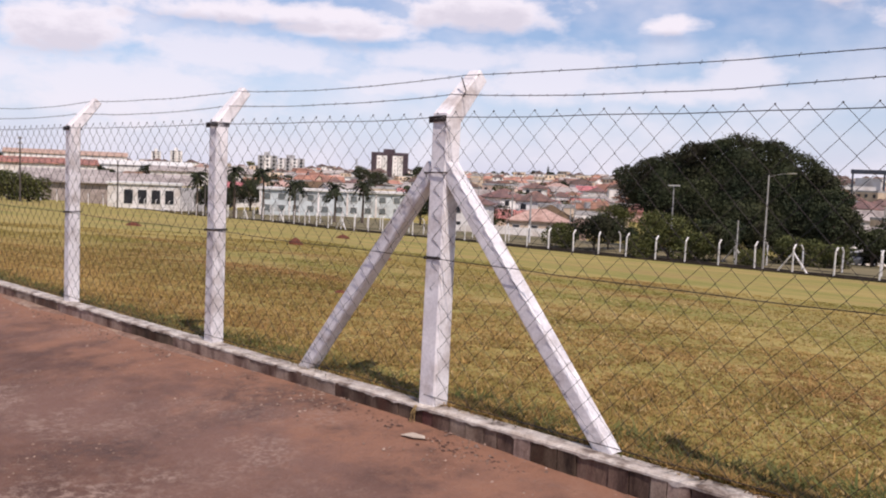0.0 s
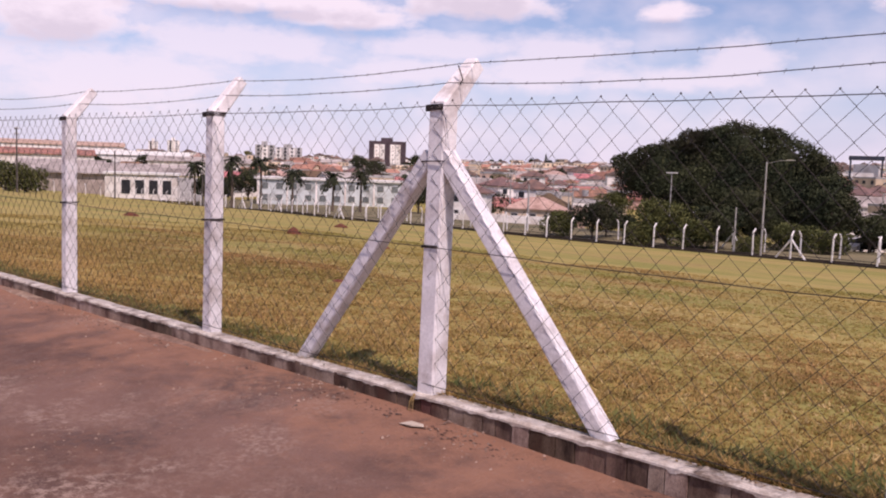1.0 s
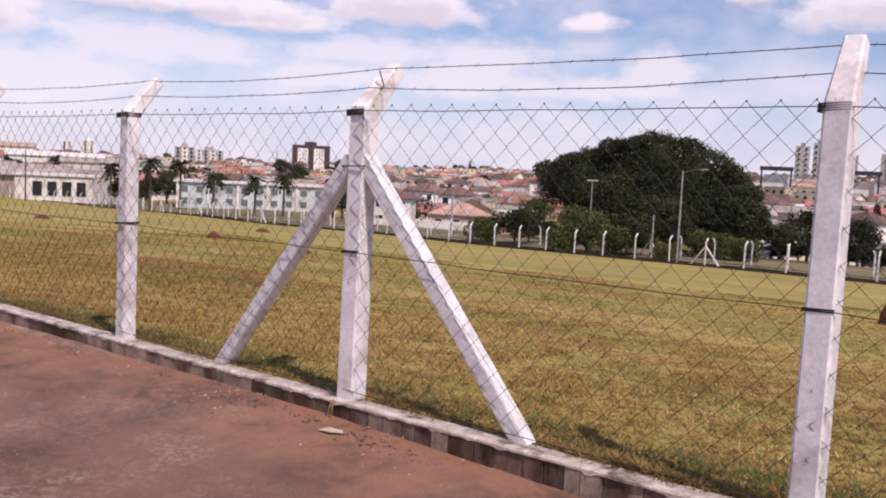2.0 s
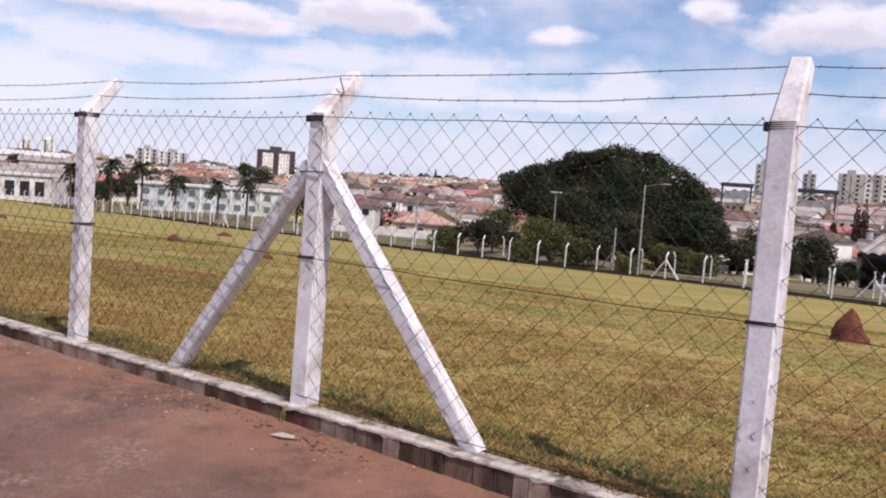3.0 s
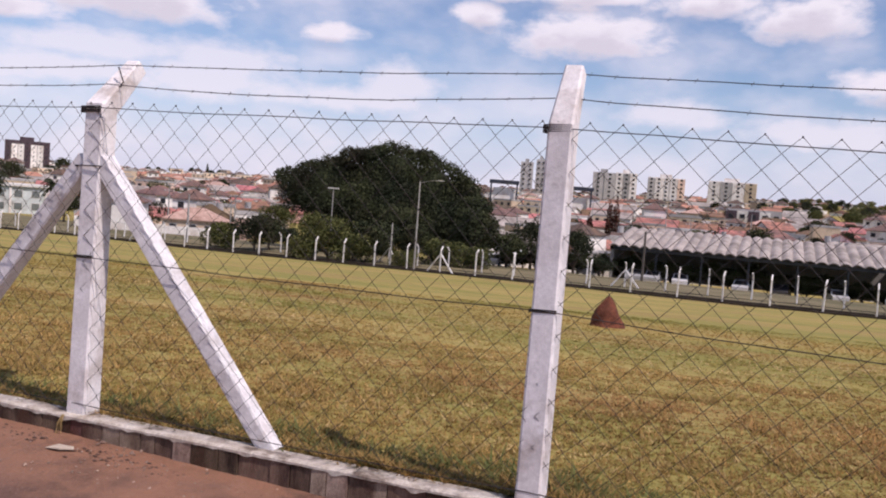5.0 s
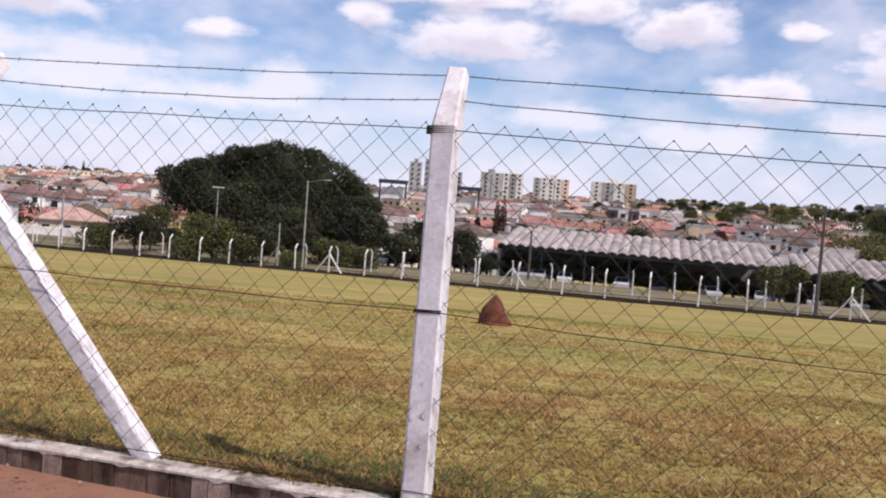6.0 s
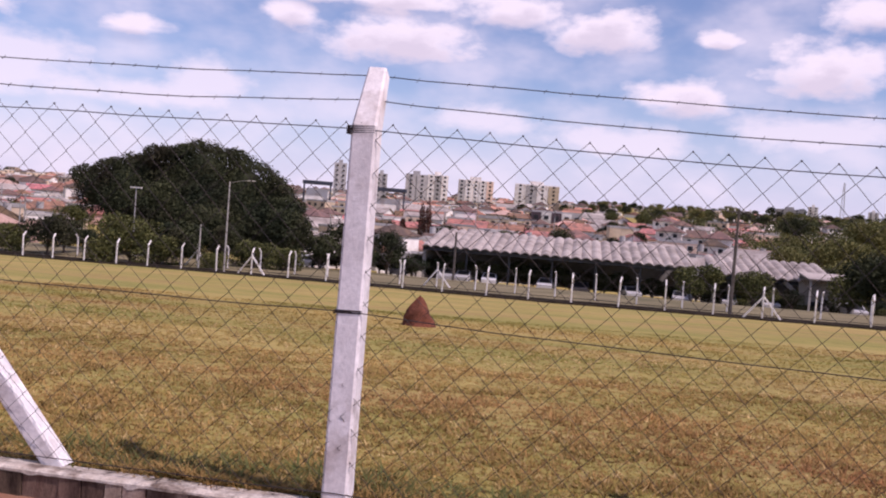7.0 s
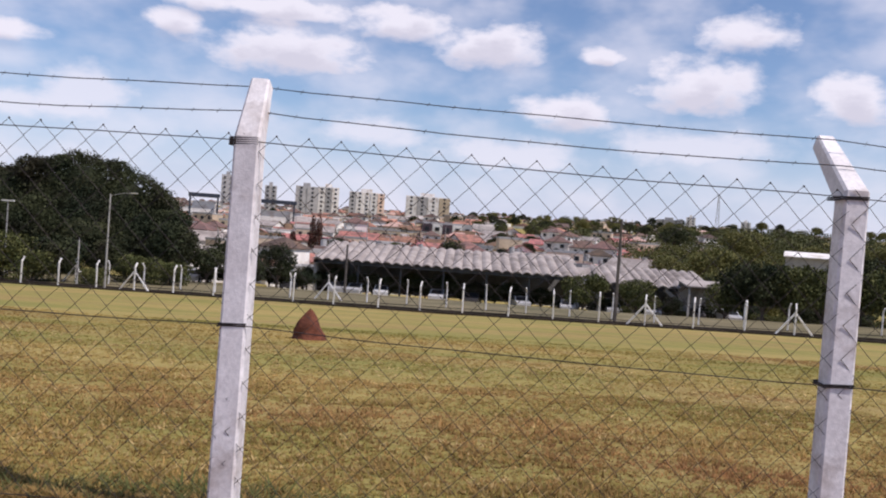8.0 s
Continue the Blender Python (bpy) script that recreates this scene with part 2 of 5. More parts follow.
M_card = mat("dark_car_paint", (0.06, 0.06, 0.07), (0.09, 0.085, 0.09), 0.3, 1.0, 8.0, 0.04, 0, rnd=0.3)
M_tyre = mat("tyre_rubber", (0.02, 0.02, 0.02), (0.03, 0.03, 0.03), 0.9, 5.0, 30.0, 0.1, 0)



def let_light_through(m, share):
    """Thin blades pass part of the light on to their far side."""
    nt = m.node_tree
    bsdf = nt.nodes["Principled BSDF"]
    thin = nt.nodes.new("ShaderNodeBsdfTranslucent")
    both = nt.nodes.new("ShaderNodeMixShader")
    both.inputs[0].default_value = share
    nt.links.new(bsdf.inputs["Base Color"].links[0].from_socket, thin.inputs["Color"])
    nt.links.new(bsdf.outputs[0], both.inputs[1])
    nt.links.new(thin.outputs[0], both.inputs[2])
    nt.links.new(both.outputs[0], nt.nodes["Material Output"].inputs["Surface"])


def lane_material():
    """Worn asphalt: dark body, red earth washed in along the kerb, pale gritty worn patches."""
    m = bpy.data.materials.new("red_dusted_asphalt")
    m.use_nodes = True
    nt = m.node_tree
    bsdf = nt.nodes["Principled BSDF"]
    bsdf.inputs["Specular IOR Level"].default_value = 0.3
    L = nt.links.new
    pos = nt.nodes.new("ShaderNodeNewGeometry").outputs["Position"]
    xyz = nt.nodes.new("ShaderNodeSeparateXYZ")
    L(pos, xyz.inputs[0])

    def noise_at(scale, detail, rough_):
        n = nt.nodes.new("ShaderNodeTexNoise")
        n.inputs["Scale"].default_value, n.inputs["Detail"].default_value, n.inputs["Roughness"].default_value = scale, detail, rough_
        L(pos, n.inputs["Vector"])
        return n.outputs["Fac"]

    def ramp(v, lo, hi, out=1.0, low=0.0):
        r = nt.nodes.new("ShaderNodeMapRange")
        r.interpolation_type = "SMOOTHSTEP"
        r.inputs["From Min"].default_value, r.inputs["From Max"].default_value = lo, hi
        r.inputs["To Min"].default_value, r.inputs["To Max"].default_value = low, out
        L(v, r.inputs["Value"])
        return r.outputs[0]

    def calc(op, a, b):
        n = nt.nodes.new("ShaderNodeMath")
        n.operation = op
        for sock, v in zip(n.inputs, (a, b)):
            if isinstance(v, (int, float)):
                sock.default_value = v
            else:
                L(v, sock)
        return n.outputs[0]

    def mix(f, a, b):
        x = nt.nodes.new("ShaderNodeMix")
        x.data_type = "RGBA"
        L(f, x.inputs[0])
        for sock, v in ((x.inputs[6], a), (x.inputs[7], b)):
            if isinstance(v, tuple):
                sock.default_value = (*v, 1)
            else:
                L(v, sock)
        return x.outputs[2]

    wide, mid, small, grains = noise_at(0.55, 6, 0.6), noise_at(2.3, 8, 0.65), noise_at(11, 6, 0.7), noise_at(60, 4, 0.7)
    col = mix(ramp(mid, 0.36, 0.64), (0.105, 0.054, 0.039), (0.178, 0.090, 0.060))
    col = mix(ramp(wide, 0.36, 0.66), col, (0.190, 0.103, 0.076))
    earth = ramp(calc("ADD", xyz.outputs[1], calc("MULTIPLY", calc("SUBTRACT", mid, 0.5), 2.6)), 2.9, 3.9, 0.85)
    col = mix(earth, col, (0.290, 0.142, 0.086))
    worn = calc("MULTIPLY", ramp(wide, 0.48, 0.68, 0.8), calc("MULTIPLY", ramp(noise_at(28, 8, 0.75), 0.45, 0.60), ramp(noise_at(1.7, 6, 0.6), 0.40, 0.62)))
    scuffed = calc("MULTIPLY", ramp(calc("ADD", xyz.outputs[1], calc("MULTIPLY", calc("SUBTRACT", mid, 0.5), 3.0)), 3.0, 2.0, 0.9), calc("MULTIPLY", ramp(noise_at(15, 9, 0.82), 0.46, 0.60), ramp(noise_at(0.8, 6, 0.65), 0.40, 0.56)))
    worn = calc("MAXIMUM", worn, scuffed)
    col = mix(worn, col, (0.34, 0.235, 0.18))
    damp = calc("MULTIPLY", ramp(noise_at(0.9, 7, 0.65), 0.48, 0.64, 0.8), ramp(small, 0.64, 0.40, 1.0, 0.2))
    col = mix(damp, col, (0.080, 0.046, 0.036))
    speck = ramp(grains, 0.60, 0.70, 0.6)
    col = mix(speck, col, (0.30, 0.215, 0.165))
    col = mix(ramp(grains, 0.40, 0.28, 0.7), col, (0.055, 0.034, 0.028))
    L(col, bsdf.inputs["Base Color"])
    L(ramp(small, 0.35, 0.65, 0.95, 0.72), bsdf.inputs["Roughness"])
    b = nt.nodes.new("ShaderNodeBump")
    b.inputs["Strength"].default_value, b.inputs["Distance"].default_value = 0.8, 0.012
    L(calc("ADD", grains, calc("MULTIPLY", small, 1.5)), b.inputs["Height"])
    L(b.outputs[0], bsdf.inputs["Normal"])
    return m


M_pave = lane_material()


# ---- mesh helpers ----
class Shape:
    """Collects vertices and faces, each face with a material slot."""

    def __init__(self):
        self.v, self.f, self.m = [], [], []

    def add(self, verts, faces, slot=0):
        n = len(self.v)
        self.v += [tuple(p) for p in verts]
        self.f += [tuple(i + n for i in q) for q in faces]
        self.m += [slot] * len(faces)
        return self

    def box(self, x0, x1, y0, y1, z0, z1, slot=0):
        p = [(x, y, z) for z in (z0, z1) for x, y in ((x0, y0), (x1, y0), (x1, y1), (x0, y1))]
        return self.add(p, [(3, 2, 1, 0), (4, 5, 6, 7), (0, 1, 5, 4), (1, 2, 6, 5), (2, 3, 7, 6), (3, 0, 4, 7)], slot)

    def sweep(self, pts, prof, side, slot=0, taper=None):
        """A profile (a, b) carried along pts; a lies along side, b across it; the bends are mitred."""
        pts = [Vector(p) for p in pts]
        side = Vector(side).normalized()
        verts, faces, n = [], [], len(prof)
        for i, p in enumerate(pts):
            t0 = (p - pts[i - 1]).normalized() if i else (pts[1] - p).normalized()
            t1 = (pts[i + 1] - p).normalized() if i < len(pts) - 1 else t0
            t = (t0 + t1).normalized()
            across = side.cross(t).normalized()
            k = 1 / max(0.4, t.dot(t1))
            w = taper[i] if taper else 1
            verts += [p + side * (a * w) + across * (b * k * w) for a, b in prof]
        for i in range(len(pts) - 1):
            faces += [(i * n + j, i * n + (j + 1) % n, (i + 1) * n + (j + 1) % n, (i + 1) * n + j) for j in range(n)]
        faces += [tuple(range(n))[::-1], tuple((len(pts) - 1) * n + j for j in range(n))]
        return self.add(verts, faces, slot)

    def mesh(self, name, *mats, smooth=False):
        me = bpy.data.meshes.new(name)
        me.from_pydata(self.v, [], self.f)
        for m in mats:
            me.materials.append(m)
        if len(mats) > 1:
            me.polygons.foreach_set("material_index", self.m)
        if smooth:
            me.polygons.foreach_set("use_smooth", [True] * len(self.f))
        me.update()
        return me


def chamfered(w, c):
    h = w / 2
    return [(-h + c, -h), (h - c, -h), (h, -h + c), (h, h - c), (h - c, h), (-h + c, h), (-h, h - c), (-h, -h + c)]


def ring(r, n=6):
    return [(r * math.cos(2 * math.pi * i / n), r * math.sin(2 * math.pi * i / n)) for i in range(n)]


def thing(name, label, category, at=(0, 0, 0), group="", kind=""):
    ob = new(name)
    ob.location = at
    return tagged(ob, label, category, group, kind)


def part(name, shape, material, parent, label="", at=None):
    me = shape if isinstance(shape, bpy.types.Mesh) else shape.mesh(name, *(material if isinstance(material, tuple) else (material,)))
    ob = new(name, me)
    ob.parent = parent
    if at is not None:
        ob.matrix_basis = at if isinstance(at, Matrix) else Matrix.Translation(at)
    return tagged(ob, label)


def smooth01(v, lo, hi):
    v = min(1.0, max(0.0, (v - lo) / (hi - lo)))
    return v * v * (3 - 2 * v)


# ---- the lie of the land ----
FENCE_Y = 4.09
KERB = 0.20


def far_line(x):
    """y of the fence on the far side of the field."""
    return 62.0 - 0.145 * x


def skyline_height(a):
    return float(np.interp(a, [-180, -90, -70, -50, -39, -10, 2, 20, 40, 90, 180], [4, 4, 5, 5, 8, 19, 25, 27, 24, 10, 4]))


def land(x, y):
    if y < 4.12:
        near = -0.06
    else:
        bump = 0.05 * noise.noise((x * 0.25, y * 0.25, 0)) * smooth01(y, 5, 12) + 0.25 * noise.noise((x * 0.04, y * 0.04, 3)) * smooth01(y, 15, 40)
        near = 0.15 - 0.072 * (min(y, far_line(x) + 6) - 4.2) + 0.007 * max(x, -160) + bump + 0.045 * (1 - smooth01(y, 4.3, 6.0))
    s = max(y - far_line(x), -(x + 168)) if y > 5 else 0
    w = smooth01(s, 14, 65)
    if w <= 0:
        return near
    r, a = math.hypot(x, y), math.degrees(math.atan2(x, y))
    top = skyline_height(a)
    k = max(0.0, (r - 125) / 875)
    far = -8 + (top + 8) * (min(k, 1) ** 0.92) - max(0, k - 1) * 18
    return near + (max(far, -40) - near) * w


def polar(a, d, z=None):
    x, y = 0.08 + d * math.sin(radians(a)), d * math.cos(radians(a))
    return (x, y, land(x, y) if z is None else z)


def span(lo, hi, n, p):
    t = np.linspace(0, 1, n)
    return lo + (hi - lo) * t ** p


gx = np.concatenate([-span(0, 4200, 130, 3.2)[::-1], span(0, 4200, 110, 3.2)[1:]])
gy = np.concatenate([-span(1, 3000, 22, 3.0)[::-1], [3.0, 4.0, 4.11, 4.13], 4.13 + span(0, 4200, 190, 3.0)[1:]])
gv = [(x, y, land(x, y)) for y in gy for x in gx]
nx = len(gx)
ground_shape = Shape().add(gv, [(j * nx + i, j * nx + i + 1, (j + 1) * nx + i + 1, (j + 1) * nx + i) for j in range(len(gy) - 1) for i in range(nx - 1)])
ground = new("ground", ground_shape.mesh("ground", M_field, smooth=True))
tagged(ground, "sloping field of short dry yellow-green grass running to hills", "ground", kind="structure")

# the lane on which the camera stands
def lane(x, y):
    return 0.012 * noise.noise((x * 0.9, y * 0.9, 1)) - 0.012 + float(np.interp(-x, [0.0, 2.4, 3.5, 5.0, 7.0], [0.055, 0.060, 0.100, 0.105, 0.095])) * smooth01(y, 2.2, 3.95)


pave = Shape()
px = np.linspace(-60, 60, 121)
py = np.concatenate([np.linspace(-40, -2, 20), np.linspace(-1.5, 4.03, 23)])
pave.add([(x, y, lane(x, y)) for y in py for x in px],
         [(j * 121 + i, j * 121 + i + 1, (j + 1) * 121 + i + 1, (j + 1) * 121 + i) for j in range(len(py) - 1) for i in range(120)])
tagged(new("pavement", pave.mesh("pavement", M_pave, smooth=True)), "old asphalt lane stained with red earth", "pavement", kind="structure")

# pale sand washed against the kerb and lying in thin patches
sand = Shape()


def dust(x0, y0, rx_, ry_, seed, h=0.012):
    n, rows = 64, 5
    vs = [(x0, y0, 0)]
    for j in range(1, rows + 1):
        for i in range(n):
            a = 2 * math.pi * i / n
            k = (j / rows) * (1 + 0.5 * noise.noise((math.cos(a) * 1.6 + seed, math.sin(a) * 1.6, 2)) + 0.15 * noise.noise((math.cos(a) * 5 + seed, math.sin(a) * 5, 2)))
            vs.append((x0 + rx_ * k * math.cos(a), min(y0 + ry_ * k * math.sin(a), 4.0), j))
    vs = [(x, y, lane(x, y) + h * (1 - (j / rows) ** 2) - (0.006 if j == rows else -0.004)) for x, y, j in vs]
    fs = [(0, 1 + i, 1 + (i + 1) % n) for i in range(n)] + [(1 + (j - 1) * n + i, 1 + j * n + i, 1 + j * n + (i + 1) % n, 1 + (j - 1) * n + (i + 1) % n) for j in range(1, rows) for i in range(n)]
    sand.add(vs, fs)


for k, (x0, y0, rx_, ry_) in enumerate(((-9.3, 2.9, 0.55, 0.22), (-6.9, 3.93, 0.9, 0.07), (-9.6, 3.93, 0.8, 0.09))):
    dust(x0, y0, rx_, ry_, k * 3.7)
tagged(new("sand", sand.mesh("sand", M_dust, smooth=True)), "thin drifts of pale sandy dust along the kerb", "sand", kind="stuff")

# ---- the near fence ----
POSTS = [-17.1, -14.4, -11.68, -8.96, -6.25, -3.70, -0.93, 1.88, 4.7, 7.4]
WIDTH = [0.118, 0.118, 0.118, 0.118, 0.118, 0.136, 0.126, 0.120, 0.118, 0.118]
REACH = [0.25, 0.25, 0.24, 0.25, 0.24, 0.28, 0.14, 0.38, 0.25, 0.25]
BEND, TIP_Y, TIP_Z = 2.0, 0.25, 2.29


def sink(x):
    """The fence steps down a little along its length."""
    return float(np.interp(x, [-0.93, 2.0, 7.5], [0.0, -0.075, -0.20]))


fence = thing("chain_link_fence", "chain-link fence on whitewashed concrete posts with barbed wire", "fence", (0, FENCE_Y, KERB))
for x, reach, wide in zip(POSTS, REACH, WIDTH):
    post_me = Shape().sweep([(0, 0, -0.3), (0, 0, BEND - KERB), (0, reach, TIP_Z - KERB)], chamfered(wide, 0.012), (1, 0, 0), taper=[1.04, 0.97, 0.72]).mesh("concrete_post", M_post)
    ob = part("concrete_post", post_me, None, fence, "cranked whitewashed concrete post", pose(x, 0, sink(x), random.uniform(-0.5, 0.5), random.uniform(-0.6, 0.6), random.uniform(-2, 2)))
for dx_, foot in ((1, -2.40), (-1, -5.04)):
    b = Shape().sweep([(-3.70 + dx_ * 0.055, 0.0, 1.50), (foot, 0.03, -0.03)], chamfered(0.102, 0.010), (0, 1, 0))
    part("brace", b, M_post, fence, "slanting whitewashed concrete brace")
PITCH, ROW = 0.150, 0.0775
wire_prof = np.array([(1, 0), (0, 1), (-1, 0), (0, -1)]) * 0.0019
for x0, x1 in zip(POSTS[:-1], POSTS[1:]):
    sh = Shape()
    count = int(round((x1 - x0) / (PITCH / 2)))
    step = (x1 - x0) / count
    rows = 23
    for i in range(count):
        base = x0 + i * step
        pts = []
        for k in range(rows + 1):
            right = (k + i) % 2 == 0
            px_ = base + (step if right else 0)
            pz_ = 0.045 + sink(px_) + k * ROW + 0.008 * noise.noise((px_ * 1.3, k * 0.25, x0))
            py_ = -0.062 + (0.004 if right else -0.004) + 0.012 * noise.noise((px_ * 0.8, k * 0.12, 9))
            pts.append((px_ + 0.010 * noise.noise((px_ * 0.9, k * 0.3, 5)), py_, pz_))
        vs = [(p[0] + a, p[1] + b, p[2]) for p in pts for a, b in wire_prof]
        fs = [(k * 4 + j, k * 4 + (j + 1) % 4, k * 4 + 4 + (j + 1) % 4, k * 4 + 4 + j) for k in range(rows) for j in range(4)]
        sh.add(vs, fs)
        end = pts[-1] if (rows + i) % 2 == 0 else None
        if end:
            sh.box(end[0] - 0.0035, end[0] + 0.0035, end[1] - 0.003, end[1] + 0.003, end[2] - 0.005, end[2] + 0.004)
    part("mesh_panel", sh, M_wire, fence, "diamond wire mesh panel")


def strand(y, z, r, sag, barbs=False):
    sh = Shape()
    pts = []
    for x0, x1 in zip(POSTS[:-1], POSTS[1:]):
        low = sag * random.uniform(0.4, 1.3)
        for k in range(12):
            t = k / 12
            pts.append((x0 + (x1 - x0) * t, y + 0.01 * noise.noise((x0 + t * 3, z, 2)), z + sink(x0 + (x1 - x0) * t) - low * 4 * t * (1 - t) + 0.008 * noise.noise((x0 + t * 5, z * 3, 7))))
    sh.sweep(pts, ring(r, 5), (0, 1, 0))
    if barbs:
        x = POSTS[0]
        while x < POSTS[-1]:
            i = max(k for k, p in enumerate(pts) if p[0] <= x)
            c = Vector(pts[i])
            if i + 1 < len(pts):
                q = Vector(pts[i + 1])
                c = c.lerp(q, (x - c.x) / max(1e-6, q.x - c.x))
            for ang in (random.uniform(0, 3), random.uniform(0, 3)):
                v = Vector((0.006, math.cos(ang) * 0.011, math.sin(ang) * 0.011))
                sh.sweep([c - v, c + v], ring(0.0013, 3), (1, 0, 0))
            x += 0.125
    return sh


for z in (1.795, 0.93, 0.06):
    part("tension_wire", strand(-0.066, z, 0.0026, 0.012), M_wire, fence)
for f in (0.46, 0.92):
    part("barbed_wire", strand(-0.04 + TIP_Y * f, BEND - KERB + (TIP_Z - BEND) * f + 0.018, 0.0026, 0.03, True), M_wire, fence, "rusty barbed wire strand")
def tie_mesh(turns):
    sh = Shape()
    for k in range(turns):
        z = (k - (turns - 1) / 2) * 0.0095
        sh.sweep([(-0.064, -0.068, z), (0.064, -0.068, z + 0.004), (0.066, 0.064, z + 0.006), (-0.066, 0.064, z), (-0.066, -0.068, z - 0.004)], ring(0.0042, 5), (0, 0, 1))
    return sh.mesh("wire_tie", M_wire)


# four turns at the top double as the dark band the arm's shadow leaves
tie_shade_top, tie_me, tie_one = tie_mesh(4), tie_mesh(2), tie_mesh(1)
for x in POSTS:
    for z, me in ((1.79, tie_me if x > 0 else tie_shade_top), (0.93, tie_me)):
        part("wire_tie", me, None, fence, at=(x, 0, z + sink(x)))
part("wire_tie", tie_one, None, fence, at=Matrix.LocRotScale((-3.70, 0, 1.46), None, (1.3, 1.05, 1)))
# a loose end of wire hanging from the strained post's arm
part("loose_wire", Shape().sweep([(-3.66, 0.10, 2.06), (-3.62, 0.08, 2.01), (-3.61, 0.09, 1.97), (-3.635, 0.08, 1.93)], ring(0.004, 5), (0, 1, 0)), M_wire, fence)

# ---- grass blades near the fence ----
def blades(name, label, n, box_, size, material, power=1.7, seed=1, flop=1.0):
    rng = np.random.default_rng(seed)
    x0, x1, y0, y1 = box_
    y = y0 + (y1 - y0) * rng.random(n) ** power
    x = x0 + (x1 - x0) * rng.random(n)
    z = np.array([land(a, b) for a, b in zip(x, y)])
    per = 5
    ang = rng.random((n, per)) * 2 * np.pi
    clump = np.array([max(0.3, 0.8 + 0.9 * noise.noise((a * 1.6, b * 1.6, 4))) for a, b in zip(x, y)])[:, None]
    h = size * clump * (0.4 + rng.random((n, per)))
    lean = flop * h * (1.2 + 2.4 * rng.random((n, per)))
    cx = x[:, None] + rng.normal(0, size * 0.5, (n, per))
    cy = y[:, None] + rng.normal(0, size * 0.5, (n, per))
    w = 0.0050 + 0.006 * rng.random((n, per)) + 0.0007 * (y[:, None] - 4)
    v = np.empty((n, per, 3, 3))
    v[..., 0, 0], v[..., 0, 1], v[..., 0, 2] = cx - w * np.sin(ang), cy + w * np.cos(ang), z[:, None] - 0.005
    v[..., 1, 0], v[..., 1, 1], v[..., 1, 2] = cx + w * np.sin(ang), cy - w * np.cos(ang), z[:, None] - 0.005
    v[..., 2, 0], v[..., 2, 1], v[..., 2, 2] = cx + lean * np.cos(ang), cy + lean * np.sin(ang), z[:, None] + h
    tri = n * per
    me = bpy.data.meshes.new(name)
    me.vertices.add(tri * 3)
    me.vertices.foreach_set("co", v.reshape(-1))
    me.loops.add(tri * 3)
    me.loops.foreach_set("vertex_index", np.arange(tri * 3, dtype=np.int32))
    me.polygons.add(tri)
    me.polygons.foreach_set("loop_start", np.arange(0, tri * 3, 3, dtype=np.int32))
    me.materials.append(material)
    me.update(calc_edges=True)
    return tagged(new(name, me), label, "grass", kind="stuff")


M_stubble = mat("stubble", (0.410, 0.262, 0.098), (0.245, 0.165, 0.055), 0.9, 0.20, 9.0, 0.40, 0, c3=(0.340, 0.165, 0.076), s3=0.17, stretch=(0.42, 1.3, 1), world=True, island=0.50, spec=0.15)
let_light_through(M_stubble, 0.4)
let_light_through(M_blade, 0.45)
let_light_through(M_blade_green, 0.4)
blades("dry_grass", "short dry yellow grass blades covering the field", 130000, (-36, 16, 4.15, 27), 0.022, M_blade, 2.1)
M_straw = mat("bleached_straw", (0.56, 0.42, 0.20), (0.34, 0.23, 0.09), 0.85, 0.8, 6.0, 0.3, 0, world=True, island=0.4, spec=0.2)
let_light_through(M_straw, 0.45)
blades("straw_tufts", "pale bleached straw tufts in the field", 18000, (-24, 11, 4.3, 17), 0.026, M_straw, 1.7, seed=5)
blades("kerb_grass", "straggling grass leaning over the kerb", 3000, (-20, 9, 4.125, 4.24), 0.045, M_stubble, 1.2, seed=12, flop=0.7)
blades("grass_tufts", "taller ragged grass tufts scattered beside the fence", 5000, (-18, 8, 4.2, 8.5), 0.050, M_stubble, 1.6, seed=15, flop=0.45)
blades("green_grass", "greener longer grass along the kerb", 2600, (-20, 9, 4.14, 4.7), 0.065, M_blade_green, 1.3, seed=2)

blades("grass_stubble", "matted brown and straw-coloured stubble beside the fence", 62000, (-21, 9, 4.16, 11.5), 0.022, M_stubble, 1.5, seed=8, flop=0.8)

# loose grit on the lane
grng = np.random.default_rng(9)
grit = Shape()
for gx_, gy_, s_ in zip(-12 + 13 * grng.random(7500), 0.8 + 3.1 * grng.random(7500) ** 0.8, 0.003 + 0.007 * grng.random(7500) ** 3):
    if noise.noise((gx_ * 0.9, gy_ * 0.9, 6)) < 0.05 * (1 + 2 * grng.random()):
        continue
    gz_ = lane(gx_, gy_)
    w_ = s_ * (0.7 + 0.8 * grng.random())
    grit.add([(gx_ - s_, gy_, gz_), (gx_, gy_ - w_, gz_), (gx_ + s_, gy_, gz_), (gx_, gy_ + w_, gz_), (gx_ + s_ * 0.2, gy_, gz_ + s_ * 0.9)], [(0, 1, 4), (1, 2, 4), (2, 3, 4), (3, 0, 4)])
for k in range(1500):
    gx_, gy_ = -13 + 14 * grng.random(), 4.0 - 0.55 * grng.random() ** 1.8
    if noise.noise((gx_ * 1.4, gy_ * 2, 2)) < -0.05:
        continue
    s_ = 0.004 + 0.014 * grng.random() ** 3
    gz_ = lane(gx_, gy_)
    w_ = s_ * (0.7 + 0.8 * grng.random())
    grit.add([(gx_ - s_, gy_, gz_), (gx_, gy_ - w_, gz_), (gx_ + s_, gy_, gz_), (gx_, gy_ + w_, gz_), (gx_ + s_ * 0.2, gy_, gz_ + s_ * 0.8)], [(0, 1, 4), (1, 2, 4), (2, 3, 4), (3, 0, 4)])
